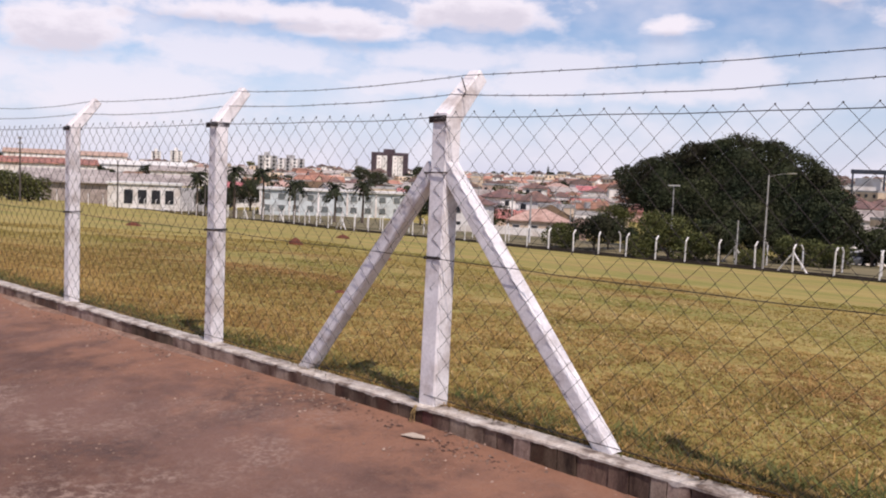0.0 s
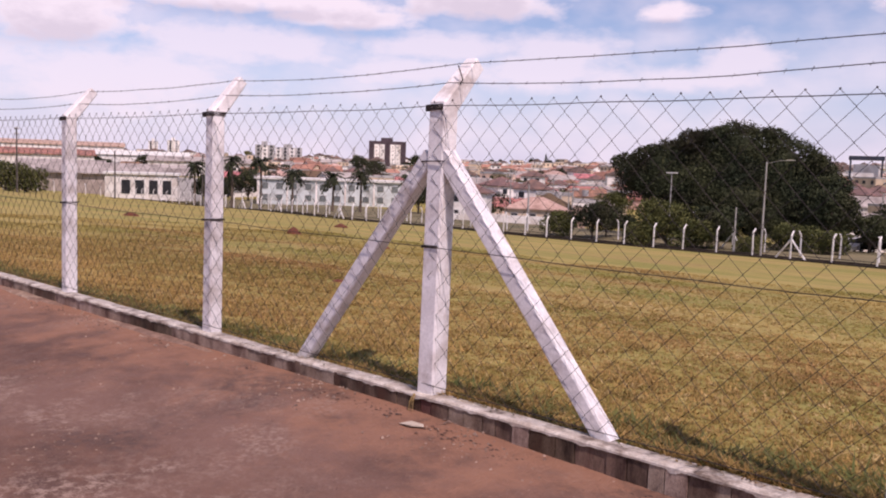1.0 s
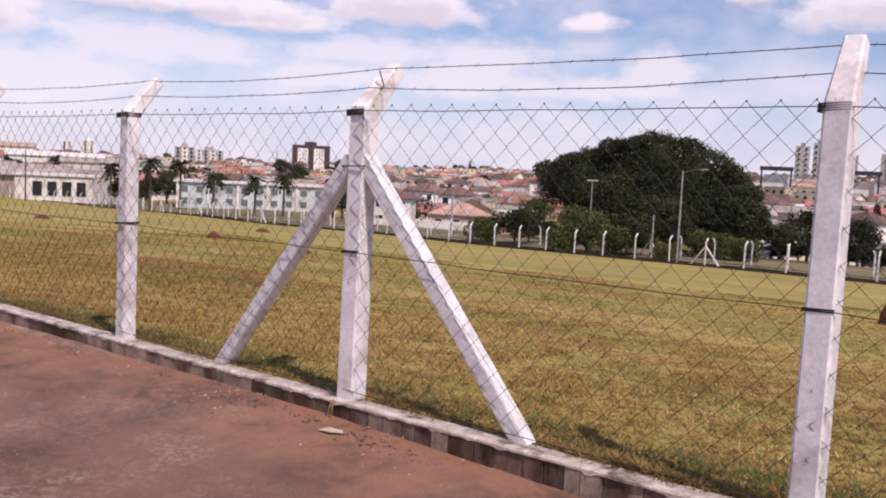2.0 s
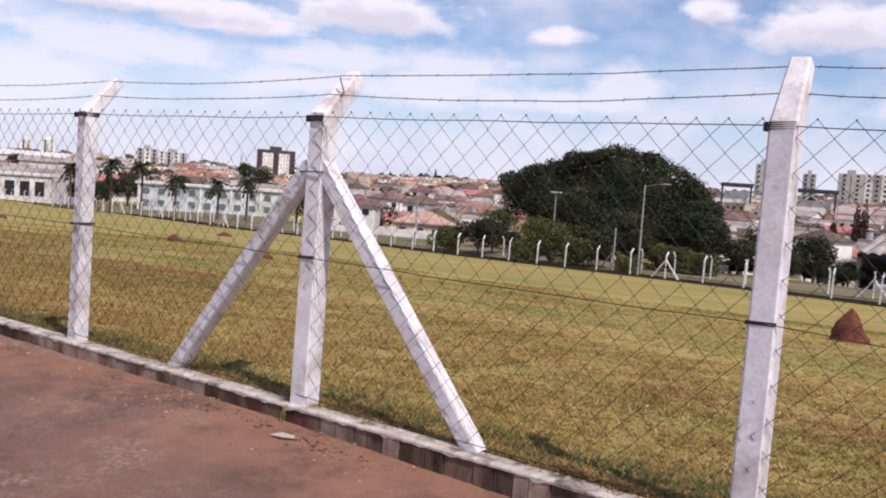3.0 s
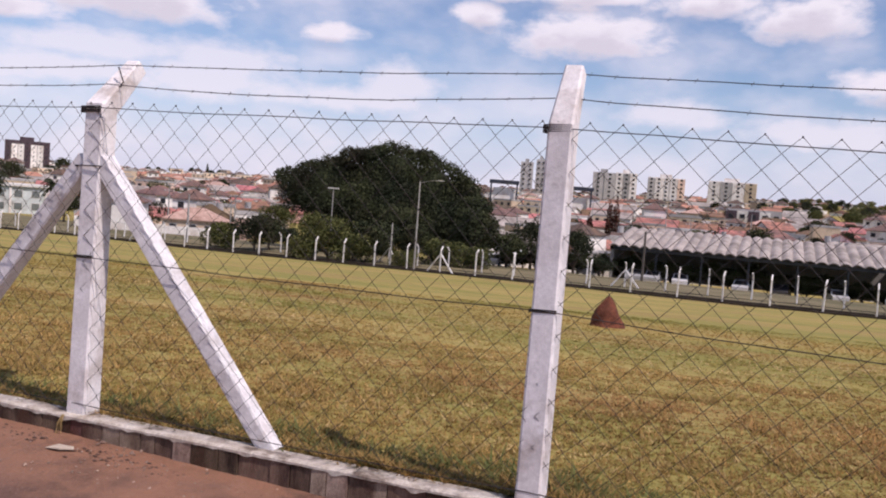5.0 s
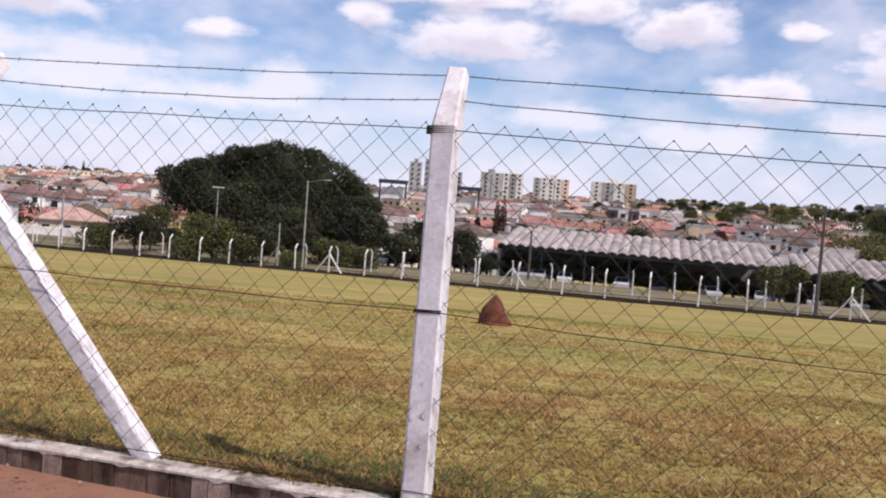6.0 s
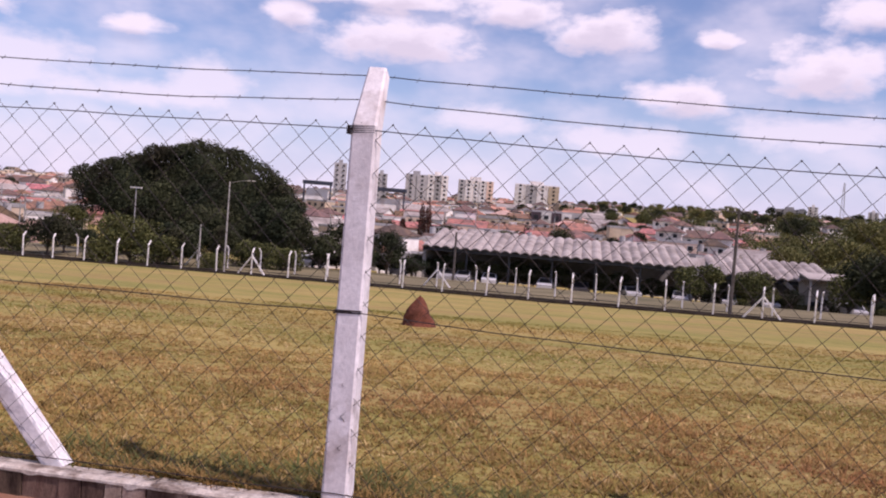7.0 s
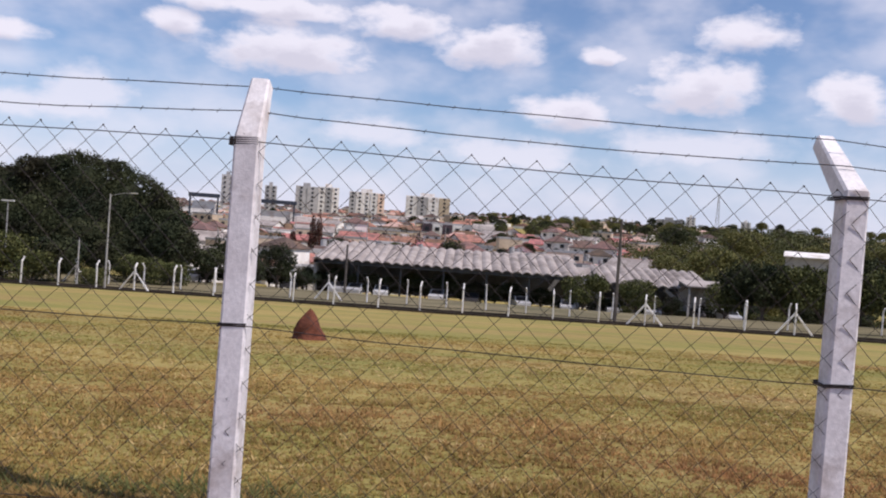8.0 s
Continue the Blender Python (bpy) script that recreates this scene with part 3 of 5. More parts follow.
M_paper = mat("pale_paper", (0.50, 0.42, 0.33), (0.40, 0.32, 0.25), 0.9, 20.0, 80.0, 0.1, 0)
SCRAP = (-3.53, 3.75)
M_soil = mat("dark_soil", (0.125, 0.064, 0.043), (0.075, 0.041, 0.030), 0.95, 5.0, 40.0, 0.3, 0, world=True, island=0.4)
soil = Shape()
for k in range(900):
    gx_ = -9.5 + 9.5 * grng.random()
    gy_ = 3.80 + 0.06 * noise.noise((gx_ * 1.2, 3, 3)) + 0.05 * grng.normal()
    if noise.noise((gx_ * 1.1, 7, 1)) < 0.02:
        continue
    s_ = 0.003 + 0.010 * grng.random() ** 2
    gz_ = lane(gx_, gy_)
    soil.add([(gx_ - s_ * 1.6, gy_, gz_), (gx_, gy_ - s_, gz_), (gx_ + s_ * 1.6, gy_, gz_), (gx_, gy_ + s_, gz_), (gx_ + s_ * 0.3, gy_, gz_ + s_ * 0.7)], [(0, 1, 4), (1, 2, 4), (2, 3, 4), (3, 0, 4)])
tagged(new("soil_crumbs", soil.mesh("soil_crumbs", M_soil)), "dark crumbs of soil strewn along the kerb", "soil", kind="stuff")
M_grit = mat("grit", (0.30, 0.205, 0.15), (0.17, 0.105, 0.08), 0.9, 5.0, 40.0, 0.2, 0, world=True, island=0.4)
tagged(new("grit", grit.mesh("grit", M_grit)), "scattered pale grit and small stones on the lane", "gravel", kind="stuff")

scrap = Shape().add([(-0.11, -0.03, 0.004), (0.02, -0.05, 0.012), (0.12, -0.01, 0.005), (0.09, 0.04, 0.010), (-0.04, 0.05, 0.016), (-0.11, -0.03, 0.001), (0.02, -0.05, 0.002), (0.12, -0.01, 0.001), (0.09, 0.04, 0.002), (-0.04, 0.05, 0.003)], [(0, 1, 2, 3, 4), (9, 8, 7, 6, 5), (0, 5, 6, 1), (1, 6, 7, 2), (2, 7, 8, 3), (3, 8, 9, 4), (4, 9, 5, 0)])
scrap_ob = new("scrap", scrap.mesh("scrap", M_paper))
scrap_ob.matrix_basis = pose(SCRAP[0], SCRAP[1], lane(*SCRAP) + 0.004, 0, 0, 15) @ Matrix.Diagonal((0.7, 0.7, 0.7, 1))
tagged(scrap_ob, "pale crumpled scrap lying on the lane", "litter")


def dry_weed(x, seed):
    """A bleached weed hanging down the face of the kerb."""
    wr = random.Random(seed)
    sh = Shape()
    for k in range(9):
        a, ln = wr.uniform(-0.03, 0.03), wr.uniform(0.08, 0.17)
        sh.sweep([(a * 0.3, 0, 0), (a * 0.7, -0.025, -ln * 0.3), (a, -0.015 - 0.03 * wr.random(), -ln)], ring(0.0018, 4), (0, 1, 0), taper=[1.2, 1.0, 0.4])
    ob = new("dry_weed", sh.mesh("dry_weed", M_straw))
    ob.location = (x, 3.978, KERB - 0.004)
    return tagged(ob, "bleached dry weed hanging over the kerb", "weed", kind="stuff")


dry_weed(-3.74, 3)

# ---- clay mounds in the field ----
def mound(x, y, w, h, seed, label):
    sh, n, rows = Shape(), 26, 14
    vs = []
    for j in range(rows + 1):
        t = j / rows
        r = w / 2 * (1 - t ** 1.7) ** 0.85 * (1.0 + 0.18 * (1 - t) ** 8)
        for i in range(n):
            a = 2 * math.pi * i / n
            k = 1 + 0.22 * noise.noise((math.cos(a) * 1.3 + seed, math.sin(a) * 1.3, t * 2.5)) + 0.12 * noise.noise((math.cos(a) * 4 + seed, math.sin(a) * 4, t * 8))
            vs.append((r * k * math.cos(a) + 0.03 * t * w, r * k * math.sin(a), h * t * (1 + 0.08 * noise.noise((a, t * 3, seed))) - 0.05))
    sh.add(vs, [(j * n + i, j * n + (i + 1) % n, (j + 1) * n + (i + 1) % n, (j + 1) * n + i) for j in range(rows) for i in range(n)])
    ob = new("termite_mound", sh.mesh("termite_mound", M_mound, smooth=True))
    ob.location = (x, y, land(x, y))
    return tagged(ob, label, "mound", "mounds in the field")


mound(-3.45, 20.0, 0.74, 0.76, 1, "tall pointed red clay termite mound in the grass")
mound(-28.7, 22.0, 0.62, 0.34, 2, "low red clay termite mound in the grass")
mound(-42.0, 35.8, 0.9, 0.30, 3, "low red clay termite mound in the grass")
mound(-42.2, 21.9, 0.9, 0.28, 4, "low red clay termite mound in the grass")
mound(-21.1, 19.8, 0.6, 0.30, 5, "low red clay termite mound in the grass")
mound(-10.8, 9.3, 0.34, 0.10, 6, "small crumbled clay heap in the grass")

# ---- fences and road on the far side of the field ----
FAR_POST = [(0, 0, -0.2), (0, 0, 1.85), (0, 0.28, 2.2)]
far_me = Shape().sweep(FAR_POST, chamfered(0.105, 0.012), (1, 0, 0)).mesh("concrete_post", M_farpost)
line_turn = math.degrees(math.atan(-0.145))


def far_fence(name, offset, x0, x1, step, braces, flip, label, wires=True, kerb=False):
    fence_ = thing(name, label, "fence", (0, 0, 0), "fences beyond the field")
    x, spots = x0, []
    while x < x1:
        xx = x + random.uniform(-0.12, 0.12)
        y = far_line(xx) + offset
        spots.append((xx, y, land(xx, y)))
        part("concrete_post", far_me, None, fence_, at=pose(*spots[-1], random.uniform(-1, 1), random.uniform(-1.5, 1.5), line_turn + (180 if flip else 0) + random.uniform(-8, 8)))
        x += step
    for bx in braces:
        p = min(spots, key=lambda q: abs(q[0] - bx))
        for d in (-1, 1):
            fx = p[0] + d * 1.3
            fy = far_line(fx) + offset
            part("brace", Shape().sweep([(p[0], p[1], p[2] + 1.6), (fx, fy, land(fx, fy) - 0.05)], chamfered(0.11, 0.01), (0, 1, 0)), M_farpost, fence_)
    if wires:
        for h in (1.8, 0.95):
            part("tension_wire", Shape().sweep([(a, b - 0.08, c + h) for a, b, c in spots], ring(0.006, 4), (0, 1, 0)), M_wire, fence_)
    if kerb:
        pts = [(a, b - 0.02, c + 0.05) for a, b, c in spots]
        part("kerb_beam", Shape().sweep(pts, [(-0.09, -0.09), (0.09, -0.09), (0.09, 0.09), (-0.09, 0.09)], (0, 1, 0)), M_beam, fence_, "dark low concrete beam")
    return fence_


far_fence("field_fence", 0.0, -167, 70, 3.15, (-150, -118, -88, -60, -25, 12.5, 22), False, "white concrete post fence closing the field", kerb=True)
far_fence("roadside_fence", 9.0, -160, 85, 3.3, (-120, -33, -13), True, "second white concrete post fence beyond the road", kerb=True)
road_kerb = Shape().sweep([(x, far_line(x) + 4.0, land(x, far_line(x) + 4.0) + 0.10) for x in np.linspace(-160, 80, 60)], [(-0.13, -0.13), (0.13, -0.13), (0.13, 0.13), (-0.13, 0.13)], (0, 1, 0))
tagged(new("road_kerb", road_kerb.mesh("road_kerb", M_beam)), "dark concrete kerb along the road", "kerb", kind="structure")
side = thing("corner_fence", "white concrete post fence at the end of the field", "fence", (0, 0, 0), "fences beyond the field")
for k in range(16):
    fx, fy = -167 + 0.4 * k, 83 - 3.2 * k
    part("concrete_post", far_me, None, side, at=pose(fx, fy, land(fx, fy), 0, random.uniform(-1.5, 1.5), 90))
for fx, fy in ((-157, 50),):
    for d in (-1, 1):
        part("brace", Shape().sweep([(fx - 3.7, fy - 0.5, land(fx, fy) + 2.2), (fx - 3.7 + d, fy - 0.5 + d * 1.2, land(fx, fy) - 0.1)], chamfered(0.14, 0.01), (0.7, -0.7, 0)), M_farpost, side)

road = Shape()
rx = np.linspace(-165, 120, 120)
ro = np.linspace(4.1, 34, 14)
road.add([(x, far_line(x) + o, land(x, far_line(x) + o) + 0.10) for o in ro for x in rx],
         [(j * 120 + i, j * 120 + i + 1, (j + 1) * 120 + i + 1, (j + 1) * 120 + i) for j in range(13) for i in range(119)])
tagged(new("road", road.mesh("road", M_road, smooth=True)), "dusty grey service road and parking yard beyond the field", "road", kind="structure")

# ---- trees ----
def leaf_cloud(lumps, n, size, seed):
    """n small leaf quads scattered through the outer shell of the lumps (x, y, z, rx, ry, rz)."""
    rng = np.random.default_rng(seed)
    vol = np.array([l[3] * l[4] + l[4] * l[5] + l[3] * l[5] for l in lumps])
    pick = rng.choice(len(lumps), n, p=vol / vol.sum())
    L = np.array(lumps)[pick]
    d = rng.normal(size=(n, 3))
    d /= np.linalg.norm(d, axis=1)[:, None]
    rough = 1 + np.array([0.22 * noise.noise((p[0] * 2.4 + k, p[1] * 2.4, p[2] * 2.4)) + 0.20 * noise.noise((p[0] * 6.5 + k, p[1] * 6.5, p[2] * 6.5)) for p, k in zip(d, pick * 3.1)])
    c = L[:, :3] + d * L[:, 3:] * ((0.72 + 0.30 * rng.random(n)) * rough)[:, None]
    u = rng.normal(size=(n, 3))
    u /= np.linalg.norm(u, axis=1)[:, None]
    w = np.cross(u, rng.normal(size=(n, 3)))
    w /= np.linalg.norm(w, axis=1)[:, None]
    s = size * (0.5 + rng.random(n))[:, None]
    v = np.stack([c - u * s, c - w * s * 0.45, c + u * s, c + w * s * 0.45], axis=1).reshape(-1, 3)
    sh = Shape()
    sh.v = [tuple(p) for p in v]
    sh.f = [(4 * i, 4 * i + 1, 4 * i + 2, 4 * i + 3) for i in range(n)]
    sh.m = [0] * n
    return sh


def tree(name, label, height, radius, low, n, size, leaf, seed, at=(0, 0, 0), lumps_n=14, flatness=0.75):
    rng = random.Random(seed)
    ob = thing(name, label, "tree", at)
    lumps = []
    mid = (height + low) / 2
    half = (height - low) / 2
    for k in range(lumps_n):
        a = rng.uniform(0, 2 * math.pi)
        q = math.sqrt(rng.random()) * 0.72
        zz = mid + half * rng.uniform(-0.6, 0.62) * math.sqrt(1 - q * q)
        lr = radius * rng.uniform(0.30, 0.46)
        lumps.append((q * radius * math.cos(a), q * radius * math.sin(a), zz, lr, lr, min(lr * flatness, half * 0.7)))
    lumps.append((0, 0, mid, radius * 0.72, radius * 0.72, half * 0.80))
    part("crown", leaf_cloud(lumps, n, size, seed), leaf, ob)
    tr = Shape()
    tw = height * 0.028
    top = mid
    tr.sweep([(0, 0, -0.4), (0.1 * tw, 0, low * 0.6), (0.3 * tw, 0.2 * tw, top)], ring(tw, 8), (0, 1, 0), taper=[1.4, 1.0, 0.5])
    for l in lumps[:6]:
        tr.sweep([(0.1 * tw, 0, low * 0.6), (l[0] * 0.5, l[1] * 0.5, low + (l[2] - low) * 0.4), (l[0], l[1], l[2])], ring(tw * 0.45, 6), (0.3, 0.9, 0.2), taper=[1.2, 0.8, 0.3])
    part("trunk", tr, M_bark, ob)
    return ob


# the great spreading tree: one wide crown of several domes
gt = polar(-25.0, 104)
big = thing("spreading_tree", "huge wide-crowned dark green tree beyond the road", "tree", gt)
BIG = [(-9.9, 0, 6.9, 3.1, 4, 2.7), (-6.5, 0, 7.8, 4.8, 5, 3.4), (-2, 0, 8.3, 6.0, 6, 4.0), (0.8, -1, 9.7, 4.4, 5, 3.6), (4.8, 0, 8.2, 5.3, 6, 4.3), (8.0, 0, 6.4, 4.4, 5, 4.0), (10.4, 0, 4.7, 2.9, 4, 3.3), (0, -3, 5.0, 8.0, 5, 3.2), (6, -3, 3.8, 6.0, 4, 3.0), (-5, -3, 6.2, 5.0, 4, 2.4), (11.4, -1, 2.8, 2.0, 3, 2.2)]
turn_m = Matrix.Rotation(radians(25.0), 3, "Z")
for _ in range(46):
    lx = random.uniform(-12.0, 12.2)
    size_ = random.uniform(0.6, 1.6)
    roof_z = float(np.interp(lx, [-13, -12, -9, -6, -4, 0, 4.8, 8.5, 11.5, 13], [7.6, 9.0, 10.2, 11.1, 12.1, 13.2, 12.5, 10.5, 7.3, 4.8]))
    BIG.append((lx, random.uniform(-4, 1), roof_z - size_ * random.uniform(0.3, 1.0), size_, size_, size_ * random.uniform(0.6, 0.9)))
for _ in range(14):
    BIG.append((random.uniform(-10.5, 11), random.uniform(-6.5, -4), random.uniform(4.6, 8.2), random.uniform(1.4, 2.4), 2, random.uniform(0.9, 1.5)))
lumps = [(*(turn_m @ Vector(l[:3])), l[3], l[3] * 0.9, l[5]) for l in BIG]
part("crown", leaf_cloud(lumps, 130000, 0.135, 11), M_leaf, big)
core = Shape()
for l in lumps[:11]:
    n, rows = 12, 7
    core.add([(l[0] + l[3] * 0.62 * math.sin(math.pi * j / rows) * math.cos(2 * math.pi * i / n), l[1] + l[4] * 0.62 * math.sin(math.pi * j / rows) * math.sin(2 * math.pi * i / n), l[2] + l[5] * 0.62 * math.cos(math.pi * j / rows)) for j in range(rows + 1) for i in range(n)],
             [(j * n + i, j * n + (i + 1) % n, (j + 1) * n + (i + 1) % n, (j + 1) * n + i) for j in range(rows) for i in range(n)])
part("inner_foliage", core, M_leaf, big)
tr = Shape().sweep([(0, 0, -0.5), (0.2, 0, 2.0), (0.3, 0, 7)], ring(0.7, 9), (0, 1, 0), taper=[1.3, 1, 0.6])
for l in lumps[:11]:
    tr.sweep([(0.1, 0, 1.8), (l[0] * 0.5, l[1] * 0.5, 2 + (l[2] - 2) * 0.5), (l[0], l[1], l[2])], ring(0.3, 6), (0.2, 0.95, 0.1), taper=[1.2, 0.8, 0.3])
part("trunk", tr, M_bark, big)

dark_a = tree("shade_tree", "rounded dark green shade tree with dense crown", 6.5, 3.4, 1.6, 5600, 0.16, M_leaf, 21)
dark_b = tree("shade_tree", "rounded dark green shade tree with dense crown", 5.0, 2.8, 1.2, 4600, 0.15, M_leaf, 22)
mid_a = tree("leafy_tree", "leafy mid-green tree with a rounded crown", 7.5, 4.2, 1.6, 7000, 0.18, M_leaf2, 23)
mid_b = tree("leafy_tree", "leafy mid-green tree with a rounded crown", 6.0, 3.6, 0.8, 6000, 0.16, M_leaf3, 24)
bush = tree("bush", "low bushy green shrub beside the road", 3.2, 2.6, 0.2, 4200, 0.13, M_leaf3, 25, lumps_n=10)
PROTO_HOME = {dark_a: (-19.0, 92, 0.95), dark_b: (-33.2, 92, 0.8), mid_a: (24.0, 108, 1.1), mid_b: (-28.5, 84, 0.82), bush: (-35.2, 95, 1.0)}
for ob, (a, d, s) in PROTO_HOME.items():
    x, y, z = polar(a, d)
    ob.matrix_basis = Matrix.LocRotScale((x, y, z), None, (s, s, s))


def put(ob, a, d, s, sz=None):
    x, y, z = polar(a, d)
    k = ob.scale[0]
    return copy_thing(ob, Matrix.LocRotScale((x, y, z - 0.1), Euler((0, 0, random.uniform(0, 6))), (s / k, s / k, (sz or s) / k)))


# bushes under the great tree and beside it
for ob, a, d, s in ((dark_b, -25.4, 84, 0.85), (bush, -26.9, 83, 1.0), (bush, -30.0, 83, 0.85), (dark_b, -32.3, 95, 0.75), (bush, -21.0, 86, 0.95), (bush, -19.0, 84, 0.8), (dark_a, -22.8, 92, 0.62), (dark_a, -15.2, 96, 0.85), (dark_b, -16.8, 92, 0.8), (dark_a, -12.4, 94, 0.75), (dark_b, -14.0, 90, 0.62), (bush, -23.5, 80, 0.6)):
    put(ob, a, d, s)
# low dark growth in the shade of the great tree
for k in range(9):
    put(bush if k % 3 == 1 else dark_b, -31.2 + k * 1.55 + random.uniform(-0.3, 0.3), random.uniform(96, 100), random.uniform(0.6, 0.8), random.uniform(0.42, 0.6))
# a dark row of trees added inside the long shed to deepen its shade
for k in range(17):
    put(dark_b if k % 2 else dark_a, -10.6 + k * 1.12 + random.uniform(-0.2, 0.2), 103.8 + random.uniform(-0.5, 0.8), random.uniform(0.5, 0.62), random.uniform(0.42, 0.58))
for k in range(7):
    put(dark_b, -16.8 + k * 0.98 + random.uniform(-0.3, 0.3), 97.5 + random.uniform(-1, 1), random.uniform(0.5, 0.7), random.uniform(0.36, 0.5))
for a, d, s in ((7.6, 92, 0.72), (10.9, 91, 0.66), (13.2, 95, 0.36), (16.4, 90, 0.72), (17.6, 90, 0.9), (18.6, 86, 0.85), (20.2, 88, 1.0), (22.0, 86, 0.95), (24.0, 88, 1.0), (26.0, 86, 1.0), (28.0, 88, 1.1), (31, 88, 1.1), (34, 90, 1.1)):
    put(dark_a if random.random() < 0.3 else mid_b, a, d, s)
for k in range(24):
    put(bush if k % 3 else dark_b, 8.5 + k * 1.05 + random.uniform(-0.3, 0.3), 99.5 + random.uniform(-1, 3), random.uniform(0.55, 0.75), random.uniform(0.36, 0.52))
for a, d, s in ((11.5, 128, 1.1), (13.2, 122, 1.15), (14.5, 125, 1.2), (16.5, 130, 1.3), (10.2, 140, 1.0), (18.5, 120, 1.2), (20.5, 135, 1.4), (22.5, 125, 1.25), (26.5, 130, 1.4), (29, 120, 1.3), (32, 125, 1.4), (15.5, 170, 1.5), (19.5, 180, 1.7), (23.5, 175, 1.8), (27.5, 180, 1.9), (12.8, 160, 1.2), (21.5, 230, 2.0), (17.5, 240, 1.9), (25.5, 240, 2.2), (30, 240, 2.2), (13, 300, 1.8)):
    put(mid_a if random.random() < 0.8 else dark_a, a, d, s * (0.40 if 17.5 < a < 24.6 and 130 < d < 200 else 0.62 if a > 18 else 0.85))

# palms in front of the pale building
def palm(seed, height):
    rng = random.Random(seed)
    ob = thing("palm_tree", "tall palm with a dark ragged head of fronds", "tree", (0, 0, 0), "palms by the pale building")
    part("trunk", Shape().sweep([(0, 0, -0.3), (0.1, 0, height * 0.5), (0.05, 0, height)], ring(0.2, 7), (0, 1, 0), taper=[1.3, 0.9, 0.8]), M_bark, ob)
    fr = Shape()
    for k in range(34):
        a, up_ = rng.uniform(0, 6.28), rng.uniform(-0.7, 1.2)
        ln = rng.uniform(1.7, 2.5)
        pts = []
        for j in range(6):
            t = j / 5
            r = ln * t * math.cos(up_ * (1 - 0.3 * t))
            pts.append(Vector((r * math.cos(a), r * math.sin(a), height + ln * math.sin(up_) * t - 1.1 * t * t * ln * 0.6)))
        sidev = Vector((-math.sin(a), math.cos(a), 0))
        for j in range(5):
            for sgn in (-1, 1):
                w = 0.42 * (1 - abs(j - 1.5) / 5)
                p, q = pts[j], pts[j + 1]
                fr.add([p, q, p.lerp(q, 0.9) + sidev * sgn * w + Vector((0, 0, -0.22)), p.lerp(q, 0.3) + sidev * sgn * w + Vector((0, 0, -0.2))], [(0, 1, 2, 3)])
    part("fronds", fr, M_palm, ob)
    return ob


for k, (a, d, h) in enumerate(((-56.6, 155, 8.6), (-54.8, 152, 8.4), (-52.8, 150, 6.6), (-50.2, 148, 6.0), (-48.4, 146, 6.6), (-58.9, 160, 7.2), (-45.2, 150, 6.0))):
    p = palm(40 + k, h)
    p.location = polar(a, d)


# ---- poles ----
def pole(name, label, a, d, h, material, arm=None, thick=0.24):
    ob = thing(name, label, "pole", polar(a, d))
    part("shaft", Shape().sweep([(0, 0, -0.5), (0, 0, h)], chamfered(thick, thick * 0.2), (1, 0, 0), taper=[1.1, 0.7]), material, ob)
    if arm == "lamp":
        part("arm", Shape().sweep([(0, 0, h - 0.1), (0.8, 0, h + 0.12)], ring(0.05, 6), (0, 1, 0)), material, ob)
        part("lamp_head", Shape().box(0.7, 1.3, -0.13, 0.13, h + 0.08, h + 0.22), M_trim, ob)
    if arm == "long":
        part("arm", Shape().sweep([(0, 0, h - 0.15), (0.9, 0.2, h + 0.12), (1.6, 0.4, h + 0.16)], ring(0.016, 6), (0, 1, 0)), material, ob)
        part("lamp_head", Shape().sweep([(1.3, 0.33, h + 0.15), (1.6, 0.4, h + 0.18), (2.0, 0.5, h + 0.17)], [(-0.09, -0.035), (0.09, -0.035), (0.07, 0.04), (-0.07, 0.04)], (-0.2, 0.97, 0), taper=[0.5, 1.0, 0.6]), M_trim, ob)
    if arm == "tee":
        part("crossbar", Shape().box(-0.6, 0.6, -0.10, 0.10, h, h + 0.13), M_trim, ob)
    if arm == "bars":
        for z in (h - 0.3, h - 1.1):
            bar = part("crossbar", Shape().box(-0.9, 0.9, -0.06, 0.06, z, z + 0.1), material, ob)
            for ix in (-0.8, -0.3, 0.3, 0.8):
                part("insulator", Shape().sweep([(ix, 0, z + 0.1), (ix, 0, z + 0.28)], ring(0.06, 6), (0, 1, 0)), M_trim, bar)
    return ob


pole("lamp_post", "tall grey concrete pole with a lamp arm", -22.8, 73, 7.5, M_pole, "long", 0.13)
pole("utility_pole", "dark utility pole with crossbars", 9.7, 68, 8.0, M_dpole, "bars")
pole("lamp_post", "short pole with a flat double lamp", -28.4, 92, 7.0, M_pole, "tee", 0.13)
pole("lamp_post", "short thin grey pole", -24.4, 78, 4.0, M_pole, None, 0.13)
pole("utility_pole", "dark thin pole by the shed", -8.0, 88, 5.0, M_dpole)
pole("utility_pole", "thin dark timber utility pole", -69.0, 150, 10.0, M_dpole, "bars")
pole("utility_pole", "thin dark timber utility pole", -63.6, 165, 8.5, M_dpole)
pole("utility_pole", "thin dark timber utility pole", -58.4, 170, 9.5, M_dpole, "bars")
pole("utility_pole", "thin grey concrete utility pole", -37.4, 104, 5.5, M_pole)
pole("utility_pole", "thin grey concrete utility pole", -34.8, 100, 5.0, M_pole, "lamp", 0.13)

# thin service poles among the houses
for k in range(22):
    a, d = -41.5 + 2.45 * k + random.uniform(-0.8, 0.8), random.uniform(128, 260)
    if -33 < a < -17.5:
        continue
    pole("service_pole", "thin grey concrete service pole among houses", a, d, random.uniform(6.5, 8.5), M_pole, "bars" if k % 2 else None, 0.2)


